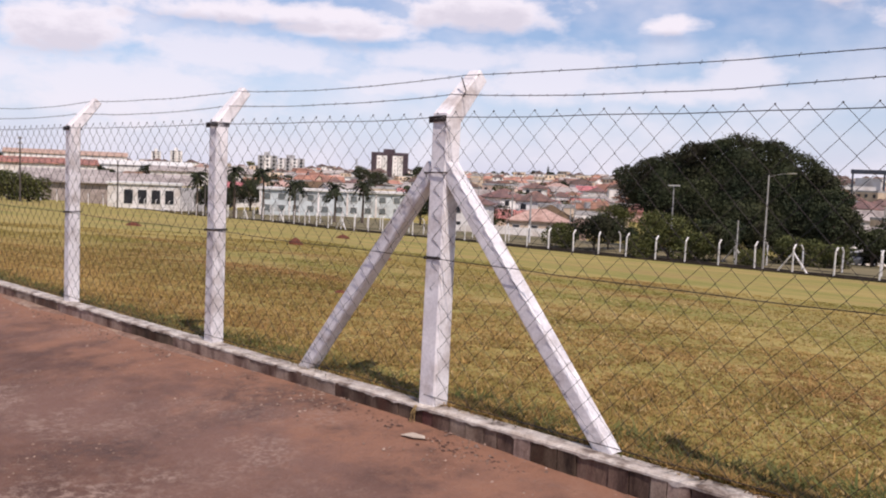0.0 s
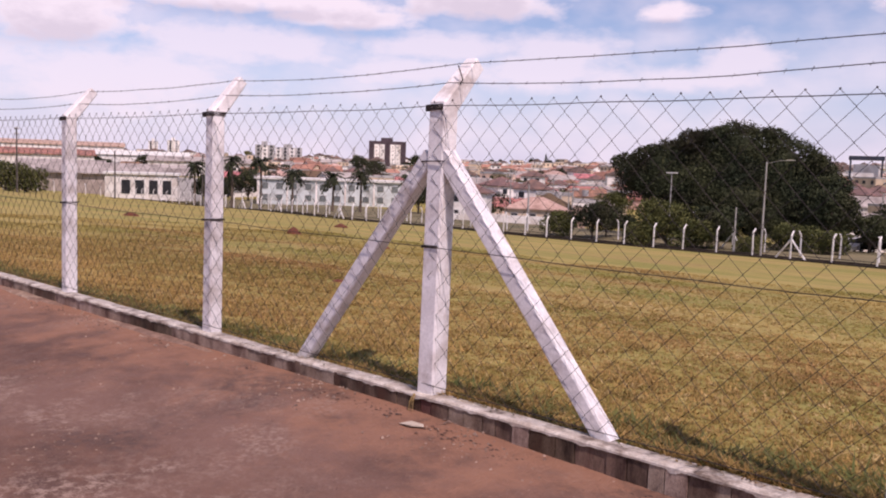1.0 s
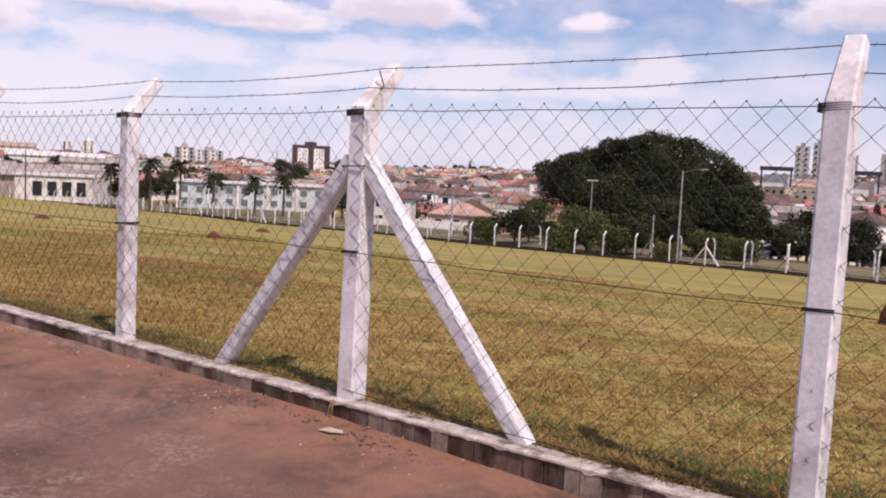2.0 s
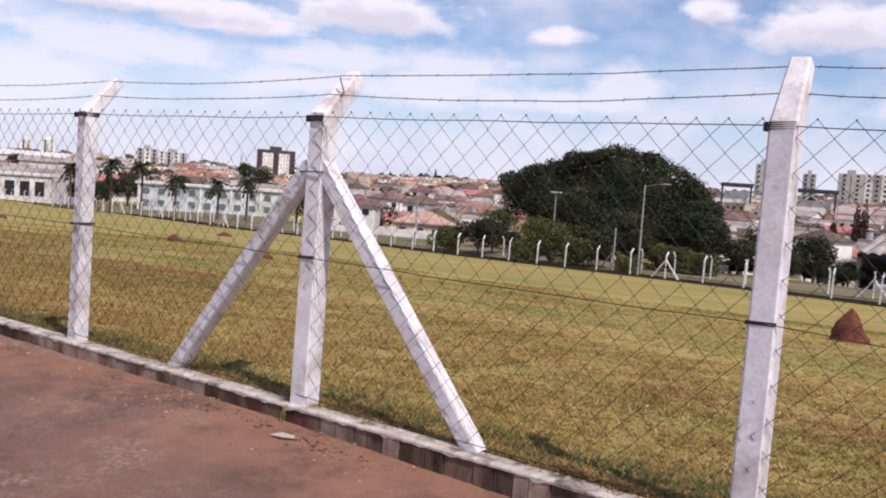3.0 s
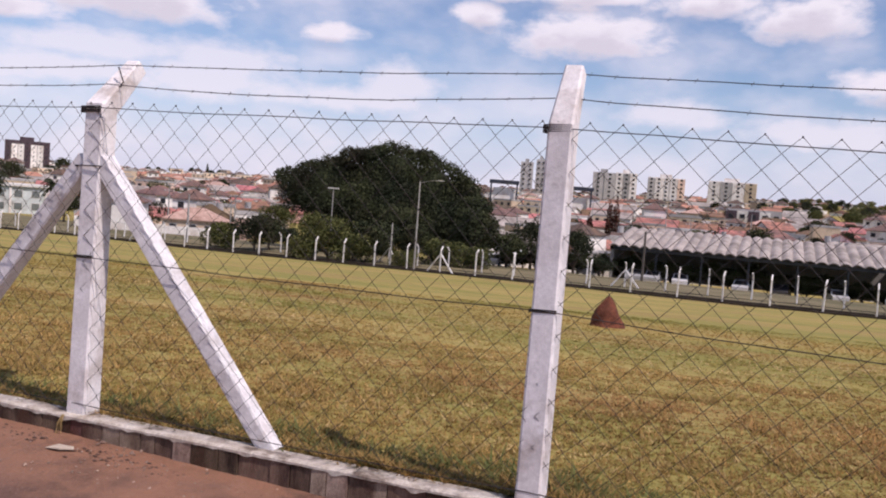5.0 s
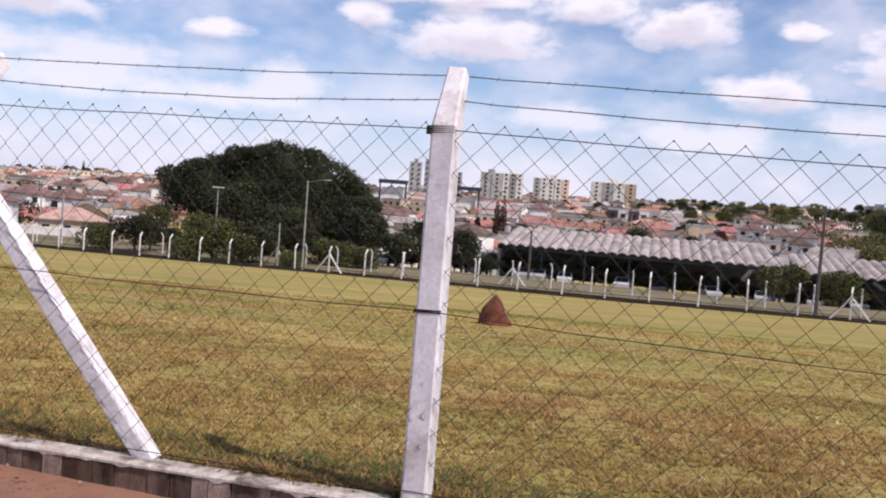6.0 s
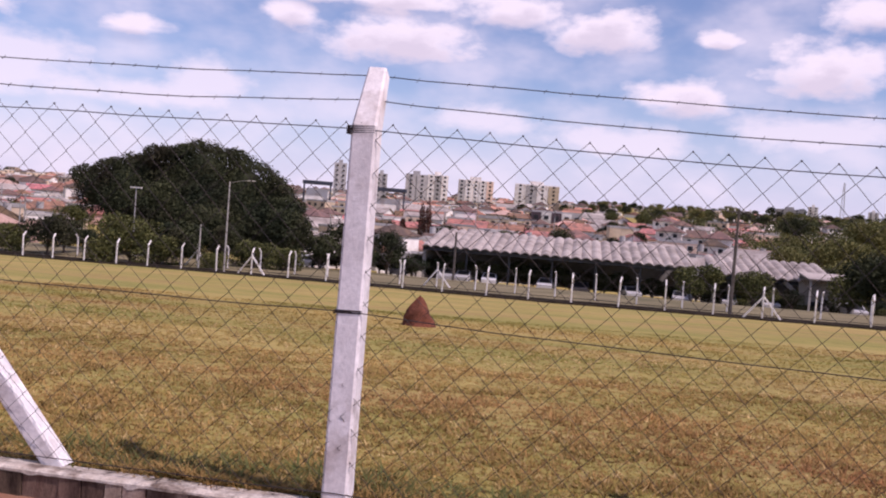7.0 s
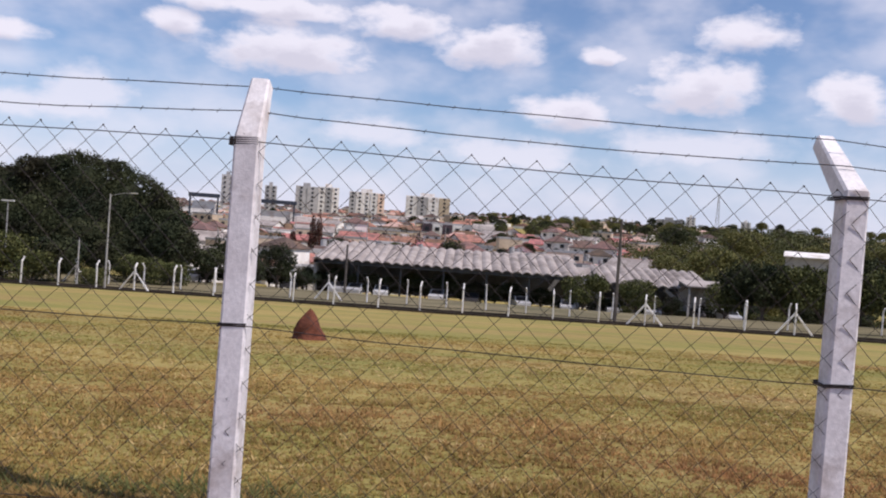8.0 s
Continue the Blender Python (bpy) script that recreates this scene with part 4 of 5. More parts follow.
# ---- parked cars ----
def car(label, paint):
    ob = thing("car", label, "car", (0, 0, 0), "cars parked by the shed")
    prof = [(-2.1, 0.35), (-2.1, 0.78), (-1.95, 0.92), (-1.2, 0.98), (-0.65, 1.42), (0.75, 1.46), (1.6, 1.0), (2.05, 0.9), (2.1, 0.35)]
    body = Shape()
    n = len(prof)
    body.add([(x, y * (0.86 if z > 1.2 else 1), z) for y in (-0.85, 0.85) for x, z in prof],
             [tuple(range(n)), tuple(range(2 * n - 1, n - 1, -1))] + [(i, n + i, n + (i + 1) % n, (i + 1) % n) for i in range(n)])
    part("body", body, paint, ob)
    for xa, za, xb, zb in ((-1.22, 1.0, -0.68, 1.41), (1.58, 1.03, 0.79, 1.44)):
        s_ = 0.02 if xa > 0 else -0.02
        part("windscreen", Shape().add([(xa + s_, -0.72, za), (xa + s_, 0.72, za), (xb + s_, 0.62, zb), (xb + s_, -0.62, zb), (xa - s_, -0.72, za), (xa - s_, 0.72, za), (xb - s_, 0.62, zb), (xb - s_, -0.62, zb)], [(0, 1, 2, 3), (7, 6, 5, 4), (0, 4, 5, 1), (1, 5, 6, 2), (2, 6, 7, 3), (3, 7, 4, 0)]), M_glass, ob)
    for y, s in ((-0.86, -1), (0.86, 1)):
        part("window", Shape().add([(-1.0, y, 1.0), (1.35, y, 1.0), (0.72, y * 0.9, 1.38), (-0.6, y * 0.9, 1.36), (-1.0, y * 1.01, 1.0), (1.35, y * 1.01, 1.0), (0.72, y * 0.92, 1.38), (-0.6, y * 0.92, 1.36)], [(0, 1, 2, 3), (7, 6, 5, 4), (0, 4, 5, 1), (1, 5, 6, 2), (2, 6, 7, 3), (3, 7, 4, 0)]), M_glass, ob)
        for x in (-1.3, 1.32):
            wh = part("wheel", Shape().sweep([(x, y - 0.1, 0.31), (x, y + 0.1, 0.31)], ring(0.31, 12), (0, 0, 1)), M_tyre, ob)
            part("rim", Shape().sweep([(x, y - 0.115, 0.31), (x, y + 0.115, 0.31)], ring(0.19, 10), (0, 0, 1)), M_trim, wh)
    return ob


car_w, car_d = car("white car parked beside the long shed", M_car), car("dark car parked beside the long shed", M_card)
spots = [(-17.4, 99), (-8.4, 103), (-11.4, 99), (-5.6, 103), (3.5, 102.4), (6.6, 102.6), (11.8, 99.5), (14.6, 100), (16.6, 99), (-20.0, 94), (-1.9, 102.5), (9.4, 100), (0.4, 103), (-7.2, 102.8)]
for k, (a, d) in enumerate(spots):
    src = car_d if k in (2, 7, 12) else car_w
    x, y, z = polar(a, d)
    m = Matrix.LocRotScale((x, y, z), Euler((0, 0, random.choice((1.42, 1.5, 1.62, 1.75)))), None)
    if k in (0, 2):
        src.matrix_basis = m
    else:
        copy_thing(src, m)

# ---- the long shed with its scalloped roof ----
def shed(name, label, x0, x1, y0, depth, eave, ridge, bays):
    base = min(land(x0, y0), land(x1, y0), land((x0 + x1) / 2, y0)) - 0.3
    ob = thing(name, label, "shed", (x0, y0, base))
    w = (x1 - x0) / bays
    roof = Shape()
    e, r = eave - base, ridge - base
    for b in range(bays):
        n = 8
        vs = []
        for yy, zz in ((-0.9, e - 0.1), (depth, r)):
            for i in range(n + 1):
                t = i / n
                vs.append((b * w + w * t, yy, zz + 0.24 * math.sin(math.pi * t)))
            for i in range(n + 1):
                t = i / n
                vs.append((b * w + w * t, yy, zz + 0.24 * math.sin(math.pi * t) - 0.09))
        m = n + 1
        fs = [(i, i + 1, 2 * m + i + 1, 2 * m + i) for i in range(n)] + [(m + i + 1, m + i, 3 * m + i, 3 * m + i + 1) for i in range(n)] + [(i + 1, i, m + i, m + i + 1) for i in range(n)]
        one = Shape().add(vs, fs)
        part("roof_shell", one, M_fibre, ob)
    part("wall", Shape().box(0.3, x1 - x0 - 0.3, depth - 0.4, depth, 0, r - 0.1).box(0.1, 0.4, 0, depth, 0, e).box(x1 - x0 - 0.4, x1 - x0 - 0.1, 0, depth, 0, e), M_wallg, ob)
    part("beam", Shape().box(0, x1 - x0, 0.0, 0.3, e - 0.55, e - 0.2), M_steel, ob)
    # columns take the dark steel so the shade under the roof is in their colour
    for i in range(int((x1 - x0) / 5) + 1):
        part("column", Shape().box(i * 5 + 0.15, i * 5 + 0.35, 0.4, 0.6, 0, e - 0.2), M_steel, ob)
    return ob


shed("long_shed", "long open shed with a grey scalloped fibre-cement roof", -18.0, 13.2, 101, 13, -2.10, -0.32, 27)
side_shed = shed("side_shed", "shorter open shed with a weathered grey scalloped roof", 14.6, 27.4, 97, 9, -2.35, -0.85, 12)
fork = Shape().sweep([(9.0, -0.3, 0), (9.0, -0.3, 2.2)], chamfered(0.7, 0.1), (0, 1, 0), taper=[1.0, 0.8])
for d_ in (-1, 1):
    fork.sweep([(9.0, -0.3, 2.1), (9.0 + d_ * 1.8, -0.3, 3.6)], chamfered(0.42, 0.06), (0, 1, 0))
part("forked_column", fork, M_wallg, side_shed, "forked grey concrete column")
tin = thing("tin_shed", "small shed with a weathered pale sheet roof", "shed", (25.5, 92, land(25.5, 92)))
part("roof", Shape().sweep([(0, 0, 3.4), (0, 5, 3.9)], [(-2.4, -0.06), (2.4, -0.06), (2.4, 0.06), (-2.4, 0.06)], (1, 0, 0)), M_fibre, tin)
for i in (-2.1, 2.1):
    part("post", Shape().box(i - 0.1, i + 0.1, 0.2, 0.4, -0.3, 3.4), M_wallg, tin)
part("wall", Shape().box(-2.2, 2.2, 4.6, 4.8, -0.3, 3.8), M_wallg, tin)


# ---- buildings ----
def windows_on(ob, material, places, w, h, y, frame_=True, name="window"):
    """Windows in a wall that faces -y, each with its own pane; places are (x, z) of the lower middle."""
    if not frame_:
        pa = Shape().box(-w / 2, w / 2, -0.09, 0.0, 0, h).mesh("window", material)
        for x, z in places:
            part(name, pa, None, ob, at=(x, y, z))
        return
    fr = Shape().box(-w / 2 - 0.08, w / 2 + 0.08, -0.05, 0.06, -0.08, h + 0.08).mesh("window", M_trim)
    pa = Shape().box(-w / 2, w / 2, -0.09, 0.0, 0, h).mesh("pane", material)
    for x, z in places:
        win = part(name, fr, None, ob, at=(x, y, z))
        part("pane", pa, None, win)


def house(w, d, h, style, wall, seed, storeys=1, near=True, cover=None):
    rng = random.Random(seed)
    label = {M_wallw: "white", M_wallc: "cream", M_wallp: "pinkish", M_wallg: "grey"}[wall] + " rendered house with a " + {"gable": "tiled gable roof", "hip": "tiled hipped roof", "flat": "flat parapet roof", "shed": "low mono-pitch roof"}[style]
    ob = thing("house", label, "house", (0, 0, 0), "houses of the town")
    H = h * storeys
    part("wall", Shape().box(-w / 2, w / 2, -d / 2, d / 2, -3.0, H), wall, ob)
    o, rise = 0.5, d * 0.24
    rf = Shape()
    if style == "gable":
        for s in (-1, 1):
            rf.add([(-w / 2 - o, s * (d / 2 + o), H - 0.1), (w / 2 + o, s * (d / 2 + o), H - 0.1), (w / 2 + o, 0, H + rise), (-w / 2 - o, 0, H + rise),
                    (-w / 2 - o, s * (d / 2 + o), H + 0.1), (w / 2 + o, s * (d / 2 + o), H + 0.1), (w / 2 + o, 0, H + rise + 0.2), (-w / 2 - o, 0, H + rise + 0.2)],
                   [(3, 2, 1, 0), (4, 5, 6, 7), (0, 1, 5, 4), (1, 2, 6, 5), (2, 3, 7, 6), (3, 0, 4, 7)])
        part("gable", Shape().add([(x, y, z) for x in (-w / 2 + 0.02, w / 2 - 0.02) for y, z in ((-d / 2, H), (d / 2, H), (0, H + rise - 0.05))], [(0, 1, 2), (5, 4, 3), (0, 3, 4, 1), (1, 4, 5, 2), (2, 5, 3, 0)]), wall, ob)
    elif style == "hip":
        a, b = w / 2 + o, d / 2 + o
        k = max(0.3, a - b)
        rf.add([(-a, -b, H - 0.15), (a, -b, H - 0.15), (a, b, H - 0.15), (-a, b, H - 0.15), (-a, -b, H + 0.05), (a, -b, H + 0.05), (a, b, H + 0.05), (-a, b, H + 0.05), (-k, 0, H + rise + 0.2), (k, 0, H + rise + 0.2)],
               [(3, 2, 1, 0), (0, 1, 5, 4), (1, 2, 6, 5), (2, 3, 7, 6), (3, 0, 4, 7), (4, 5, 9, 8), (5, 6, 9), (6, 7, 8, 9), (7, 4, 8)])
    elif style == "shed":
        rf.add([(-w / 2 - o, -d / 2 - o, H), (w / 2 + o, -d / 2 - o, H), (w / 2 + o, d / 2 + o, H + rise), (-w / 2 - o, d / 2 + o, H + rise), (-w / 2 - o, -d / 2 - o, H + 0.2), (w / 2 + o, -d / 2 - o, H + 0.2), (w / 2 + o, d / 2 + o, H + rise + 0.2), (-w / 2 - o, d / 2 + o, H + rise + 0.2)],
               [(3, 2, 1, 0), (4, 5, 6, 7), (0, 1, 5, 4), (1, 2, 6, 5), (2, 3, 7, 6), (3, 0, 4, 7)])
    else:
        rf.box(-w / 2 - 0.1, w / 2 + 0.1, -d / 2 - 0.1, -d / 2 + 0.15, H, H + 0.6).box(-w / 2 - 0.1, w / 2 + 0.1, d / 2 - 0.15, d / 2 + 0.1, H, H + 0.6).box(-w / 2 - 0.1, -w / 2 + 0.15, -d / 2, d / 2, H, H + 0.6).box(w / 2 - 0.15, w / 2 + 0.1, -d / 2, d / 2, H, H + 0.6).box(-w / 2, w / 2, -d / 2, d / 2, H, H + 0.1)
    part("roof", rf, M_wallg if style == "flat" else (cover or M_tile), ob)
    # a lower wing in another colour, and the wall of the yard
    wing = rng.choice((M_wallw, M_wallw, M_wallc, M_wallp))
    side_ = rng.choice((-1, 1))
    ww, wd, wh_ = w * rng.uniform(0.35, 0.55), d * rng.uniform(0.4, 0.7), h * rng.uniform(0.72, 0.9)
    wx = side_ * (w / 2 + ww / 2 - 0.2)
    part("wing", Shape().box(wx - ww / 2, wx + ww / 2, -d / 2 - 1.2, -d / 2 - 1.2 + wd, -3.0, wh_), wing, ob)
    part("wing_roof", Shape().add([(wx + a_ * (ww / 2 + 0.3), -d / 2 - 1.2 + b_, c_ + e_) for e_ in (0, 0.16) for a_, b_, c_ in ((-1, -0.4, wh_), (1, -0.4, wh_), (1, wd + 0.3, wh_ + 0.7), (-1, wd + 0.3, wh_ + 0.7))], [(3, 2, 1, 0), (4, 5, 6, 7), (0, 1, 5, 4), (1, 2, 6, 5), (2, 3, 7, 6), (3, 0, 4, 7)]), rng.choice((M_tile, M_fibre, M_tile, M_tile_pale)), ob)
    # closed dark panel on the wing front, drawing the shade of a garage opening
    part("opening", Shape().box(wx - ww * 0.3, wx + ww * 0.3, -d / 2 - 1.26, -d / 2 - 1.18, 0.1, wh_ * 0.75), M_glass, ob)
    part("yard_wall", Shape().box(-w * 0.7, w * 0.7, -d / 2 - 4.0, -d / 2 - 3.8, -3.0, rng.uniform(1.5, 2.2)), rng.choice((M_wallw, M_wallw, M_wallc, M_wallw)), ob)
    n = max(2, int(w / 3.2))
    windows_on(ob, M_glass, [(-w / 2 + w * (i + 0.5) / n + rng.uniform(-0.2, 0.2), f * h + 1.0) for f in range(storeys) for i in range(n)], 1.3, 1.2, -d / 2, frame_=near)
    if not near:
        return ob
    part("door", Shape().box(-0.45 + w * 0.24, 0.45 + w * 0.24, -d / 2 - 0.06, -d / 2, 0, 2.1), M_steel, ob)
    if storeys == 1 and rng.random() < 0.6:
        part("water_tank", Shape().sweep([(w * 0.2, 0, H + rise * 0.6), (w * 0.2, 0, H + rise * 0.6 + 1.3)], ring(0.7, 10), (0, 1, 0)), M_wallg, ob)
    return ob


M_tile_pale = mat("bleached_tile", (0.50, 0.33, 0.27), (0.38, 0.24, 0.19), 0.9, 0.8, 4.0, 0.3, 0.6, rnd=0.25, c3=(0.30, 0.18, 0.14), s3=0.35, dist=0.08)
M_tile_dark = mat("old_brown_tile", (0.135, 0.085, 0.066), (0.095, 0.062, 0.052), 0.9, 0.8, 4.0, 0.3, 0.6, rnd=0.4, c3=(0.20, 0.115, 0.08), s3=0.35, dist=0.08)
KINDS = [(9, 8, 3.1, "gable", M_wallw, 1), (11, 8, 3.1, "hip", M_wallc, 1), (8, 9, 3.0, "shed", M_wallp, 1), (10, 9, 3.1, "flat", M_wallw, 1), (8, 8, 2.9, "hip", M_wallw, 2), (12, 9, 3.2, "gable", M_wallc, 1),
         (9, 9, 3.0, "hip", M_wallp, 1), (14, 8, 3.4, "gable", M_wallw, 1), (10, 8, 2.9, "flat", M_wallc, 2), (8, 7, 3.0, "shed", M_wallw, 1)]
WEIGHTS = [6, 2, 1, 8, 6, 2, 2, 4, 3, 5]
COVER = [M_tile, M_tile_pale, M_tile_dark, None, M_tile_dark, M_tile, M_tile, M_fibre, None, M_tile]
near_set = [house(*k[:5], 10 + i, k[5], True, c) for i, (k, c) in enumerate(zip(KINDS, COVER))]
far_set = [house(*k[:5], 30 + i, k[5], False, c) for i, (k, c) in enumerate(zip(KINDS, COVER))]
rng = random.Random(77)
rows_d = [134, 145, 156, 168, 181, 195, 210, 226, 243, 261, 280, 300, 322, 346, 372, 400, 430, 462, 497, 534, 574, 617, 663, 713, 766, 823, 885, 950]
HOMES = []
k_skip = 0
for d in rows_d:
    a = -69.0
    while a < 32:
        gap = 8.4 * (1 + (d - 130) / 800)
        a += math.degrees(gap * rng.uniform(0.8, 1.3) / d)
        dd = d * rng.uniform(0.98, 1.02)
        if dd < 300 and a < -43 and not (a > -46 and dd > 240) and not (a > -57.5 and dd > 212):
            continue
        if a > 11.5 and dd < 330 or a > 16 and dd < 700:
            continue
        if a < -57.5 and dd < 330 or -34 < a < -17 and dd < 190:
            continue
        if a > 17 and rng.random() < 0.8 or rng.random() < 0.05:
            continue
        if abs(a + 46.7) < 2 and abs(dd - 600) < 60 or abs(a + 6.5) < 6 and abs(dd - 600) < 45 or abs(a + 1.6) < 3 and 285 < dd < 310:
            continue
        if a > 1.5 and dd > 360 and (k_skip := (k_skip + 1) % 3):
            continue
        HOMES.append((a, dd))
FAR_MATS = {}
for m_, args in ((M_tile, ((0.36, 0.170, 0.112), (0.21, 0.106, 0.076), 0.65)), (M_tile_dark, ((0.135, 0.085, 0.066), (0.095, 0.062, 0.052), 0.4)), (M_tile_pale, ((0.50, 0.33, 0.27), (0.38, 0.24, 0.19), 0.3)), (M_fibre, ((0.40, 0.355, 0.32), (0.29, 0.25, 0.225), 0.3)), (M_wallw, ((0.86, 0.83, 0.79), (0.78, 0.74, 0.69), 0.12)), (M_wallc, ((0.66, 0.52, 0.38), (0.54, 0.41, 0.29), 0.4)), (M_wallp, ((0.50, 0.32, 0.26), (0.38, 0.235, 0.19), 0.4)), (M_wallg, ((0.40, 0.385, 0.37), (0.31, 0.30, 0.29), 0.2)), (M_glass, ((0.03, 0.034, 0.04), (0.05, 0.05, 0.055), 0.1))):
    FAR_MATS[m_] = mat("far_" + m_.name, args[0], args[1], 0.9, 0.3, 3.0, 0.12, 0.1, island=args[2], world=True)
far_list = list(FAR_MATS)
used = set()
town = Shape()
HOMES.sort(key=lambda h: h[1])
for k, (a, d) in enumerate(HOMES):
    src = rng.choices(near_set if d < 200 else far_set, WEIGHTS)[0]
    s = rng.uniform(0.58, 0.88) * (1 if d < 400 else 1.1)
    m = Matrix.LocRotScale(Vector(polar(a, d)), Euler((0, 0, -radians(a) + rng.choice((0, 0, 1.57, 0.5, -0.6)) + rng.uniform(-0.15, 0.15))), (s, s, s * rng.uniform(0.95, 1.15)))
    if k >= 285:
        for o in src.children:
            town.add([m @ (o.matrix_basis @ v.co) for v in o.data.vertices], [tuple(p.vertices) for p in o.data.polygons], far_list.index(o.data.materials[0]))
    elif src in used:
        copy_thing(src, m @ Matrix.Diagonal((1 / src.scale[0], 1 / src.scale[1], 1 / src.scale[2], 1)))
    else:
        src.matrix_basis = m
        used.add(src)
tagged(new("far_houses", town.mesh("far_houses", *FAR_MATS.values())), "far hillside of small white and red-roofed houses", "houses", kind="stuff")
# garden trees among the houses
for k in range(190):
    a, d = rng.uniform(-69, 30), rng.choice(rows_d[1:]) * rng.uniform(0.98, 1.05)
    if d < 215 and a < -43 or d < 300 and (a < -57 or a > 10) or d < 240 and rng.random() < 0.65:
        continue
    put(rng.choice((dark_a, dark_b, mid_b, dark_a)), a, d, rng.uniform(0.6, 1.15))
shrub_lumps = []
for k in range(380):
    a, d = rng.uniform(-66, 14), 138 * (520 / 138) ** rng.random()
    if d < 215 and a < -43 or d < 190 and -34 < a < -17:
        continue
    x, y, z = polar(a, d)
    r_ = rng.uniform(0.9, 2.0)
    shrub_lumps.append((x, y, z + r_ * rng.uniform(0.6, 1.6), r_ * 1.2, r_ * 1.2, r_))
shrubs = leaf_cloud(shrub_lumps, 105000, 0.24, 35)
tagged(new("garden_shrubs", shrubs.mesh("garden_shrubs", M_leaf)), "dark garden shrubs and hedges between the houses", "shrubs", kind="stuff")
# woods along the skyline
for k in range(85):
    a = rng.uniform(-72, 34)
    put(rng.choice((dark_a, dark_b, mid_a)), a, rng.uniform(930, 1010), rng.uniform(0.7, 1.5) * (1.35 if a > 8 else 0.8))

for k in range(105):
    put(rng.choice((dark_a, mid_a, mid_b)), rng.uniform(-1, 17), rng.uniform(400, 940), rng.uniform(0.75, 1.25))


wood_lumps = []
for k in range(620):
    a, d = rng.uniform(4, 38), 320 * (1010 / 320) ** rng.random()
    if a < 12 and rng.random() < 0.6:
        continue
    x, y, z = polar(a, d)
    r_ = rng.uniform(2.2, 4.6)
    wood_lumps.append((x, y, z + r_ * 0.7, r_ * 1.3, r_ * 1.3, r_))
scrub_lumps = []
for k in range(330):
    a, d = rng.uniform(9.5, 38), rng.uniform(118, 330)
    x, y, z = polar(a, d)
    r_ = rng.uniform(1.4, 2.6) * (1 if d < 200 else 1.4)
    if 18.5 < a < 23.8 and 190 < d < 215:
        continue
    scrub_lumps.append((x, y, z + r_ * 0.6, r_ * 1.5, r_ * 1.5, r_))
scrub = leaf_cloud(scrub_lumps, 125000, 0.28, 33)
tagged(new("scrub", scrub.mesh("scrub", M_scrub)), "olive green scrub and low trees on the rising ground", "scrub", kind="stuff")
woods = leaf_cloud(wood_lumps, 90000, 0.55, 31)
tagged(new("far_woods", woods.mesh("far_woods", M_wood)), "dull green scrubby trees covering the far hillside", "woods", kind="stuff")


def block(name, label, a, d, w, dep, z0, z1, walls, bays, floors, turn=0.0, win=(1.5, 1.3), roof_box=True, cap=0.6):
    """A slab of flats: body, coloured bays, floors of windows, roof housing."""
    x, y, _ = polar(a, d)
    g = min(land(x, y), z0)
    ob = thing(name, label, "apartment building", (x, y, g))
    ob.rotation_euler = (0, 0, -radians(a) + turn)
    H = z1 - g
    part("wall", Shape().box(-w / 2, w / 2, -dep / 2, dep / 2, -2, H), walls[0], ob)
    nb = len(bays)
    for i, b in enumerate(bays):
        if b:
            cx = -w / 2 + w * (i + 0.5) / nb
            part("bay", Shape().box(cx - w / nb * 0.47, cx + w / nb * 0.47, -dep / 2 - 0.5, -dep / 2, 0, H - cap), b, ob)
    fh = (z1 - z0) / floors
    places = [(-w / 2 + w * (i + 0.5) / nb, H - (f + 1) * fh + 0.9) for f in range(floors) for i in range(nb)]
    windows_on(ob, M_glass, places, min(win[0], w / nb * 0.6), min(win[1], fh * 0.55), -dep / 2 - 0.52, frame_=False)
    if roof_box:
        part("roof_housing", Shape().box(-w * 0.18, w * 0.14, -dep * 0.2, dep * 0.2, H, H + 2.4), walls[0], ob)
    return ob


# the brown-and-white tower
block("tower_block", "dark brown and white apartment tower", -46.75, 600, 25, 14, -3, 18.0, (M_wallb,), (None, M_wallw, M_wallw, None, M_wallw, M_wallw, None), 8, win=(0.6, 0.7), cap=2.2)
block("tower_block", "pale grey apartment block far off", -54.6, 620, 13, 12, 0, 13, (M_wallg,), (None, M_wallw, None), 5)
block("tower_block", "pale grey apartment block far off", -53.1, 640, 19, 12, 0, 12, (M_wallg,), (M_wallw, None, M_wallw, None), 5)
block("tower_block", "white apartment block far off", -60.2, 800, 10, 10, 4, 17, (M_wallw,), (None, M_wallw), 6)
block("tower_block", "white apartment block far off", -61.4, 820, 8, 10, 4, 16, (M_wallw,), (None, M_wallw), 6)
# the flats to the right
for a, w_, z1, mats in ((-10.9, 15, 27.5, (M_wallg, (None, M_wallg))), (-9.5, 14, 28.0, (M_wallw, (M_wallw, M_wallg, M_wallw))), (-7.0, 24, 26.5, (M_wallw, (M_wallg, M_wallw, None, M_wallw, M_wallc))), (-3.0, 30, 26.5, (M_wallw, (M_wallw, M_wallg, M_wallw, M_wallc)))):
    block("flats", "white and cream block of flats", a, 600, w_, 13, 10.5, z1, (mats[0],), mats[1], 6)
for a, d, w_, z0, z1, m_ in ((-15.9, 640, 9, 12, 33, M_wallg), (-15.0, 650, 7, 12, 36, M_wallg), (-13.2, 620, 8, 10, 27, M_wallg), (13.9, 900, 9, 20, 36, M_wallw), (12.6, 920, 26, 24, 33, M_wallg), (17.2, 1000, 10, 28, 38, M_wallw)):
    block("tower_block", "distant pale grey tower block", a, d, w_, 10, z0, z1, (m_,), (None, None), 6)
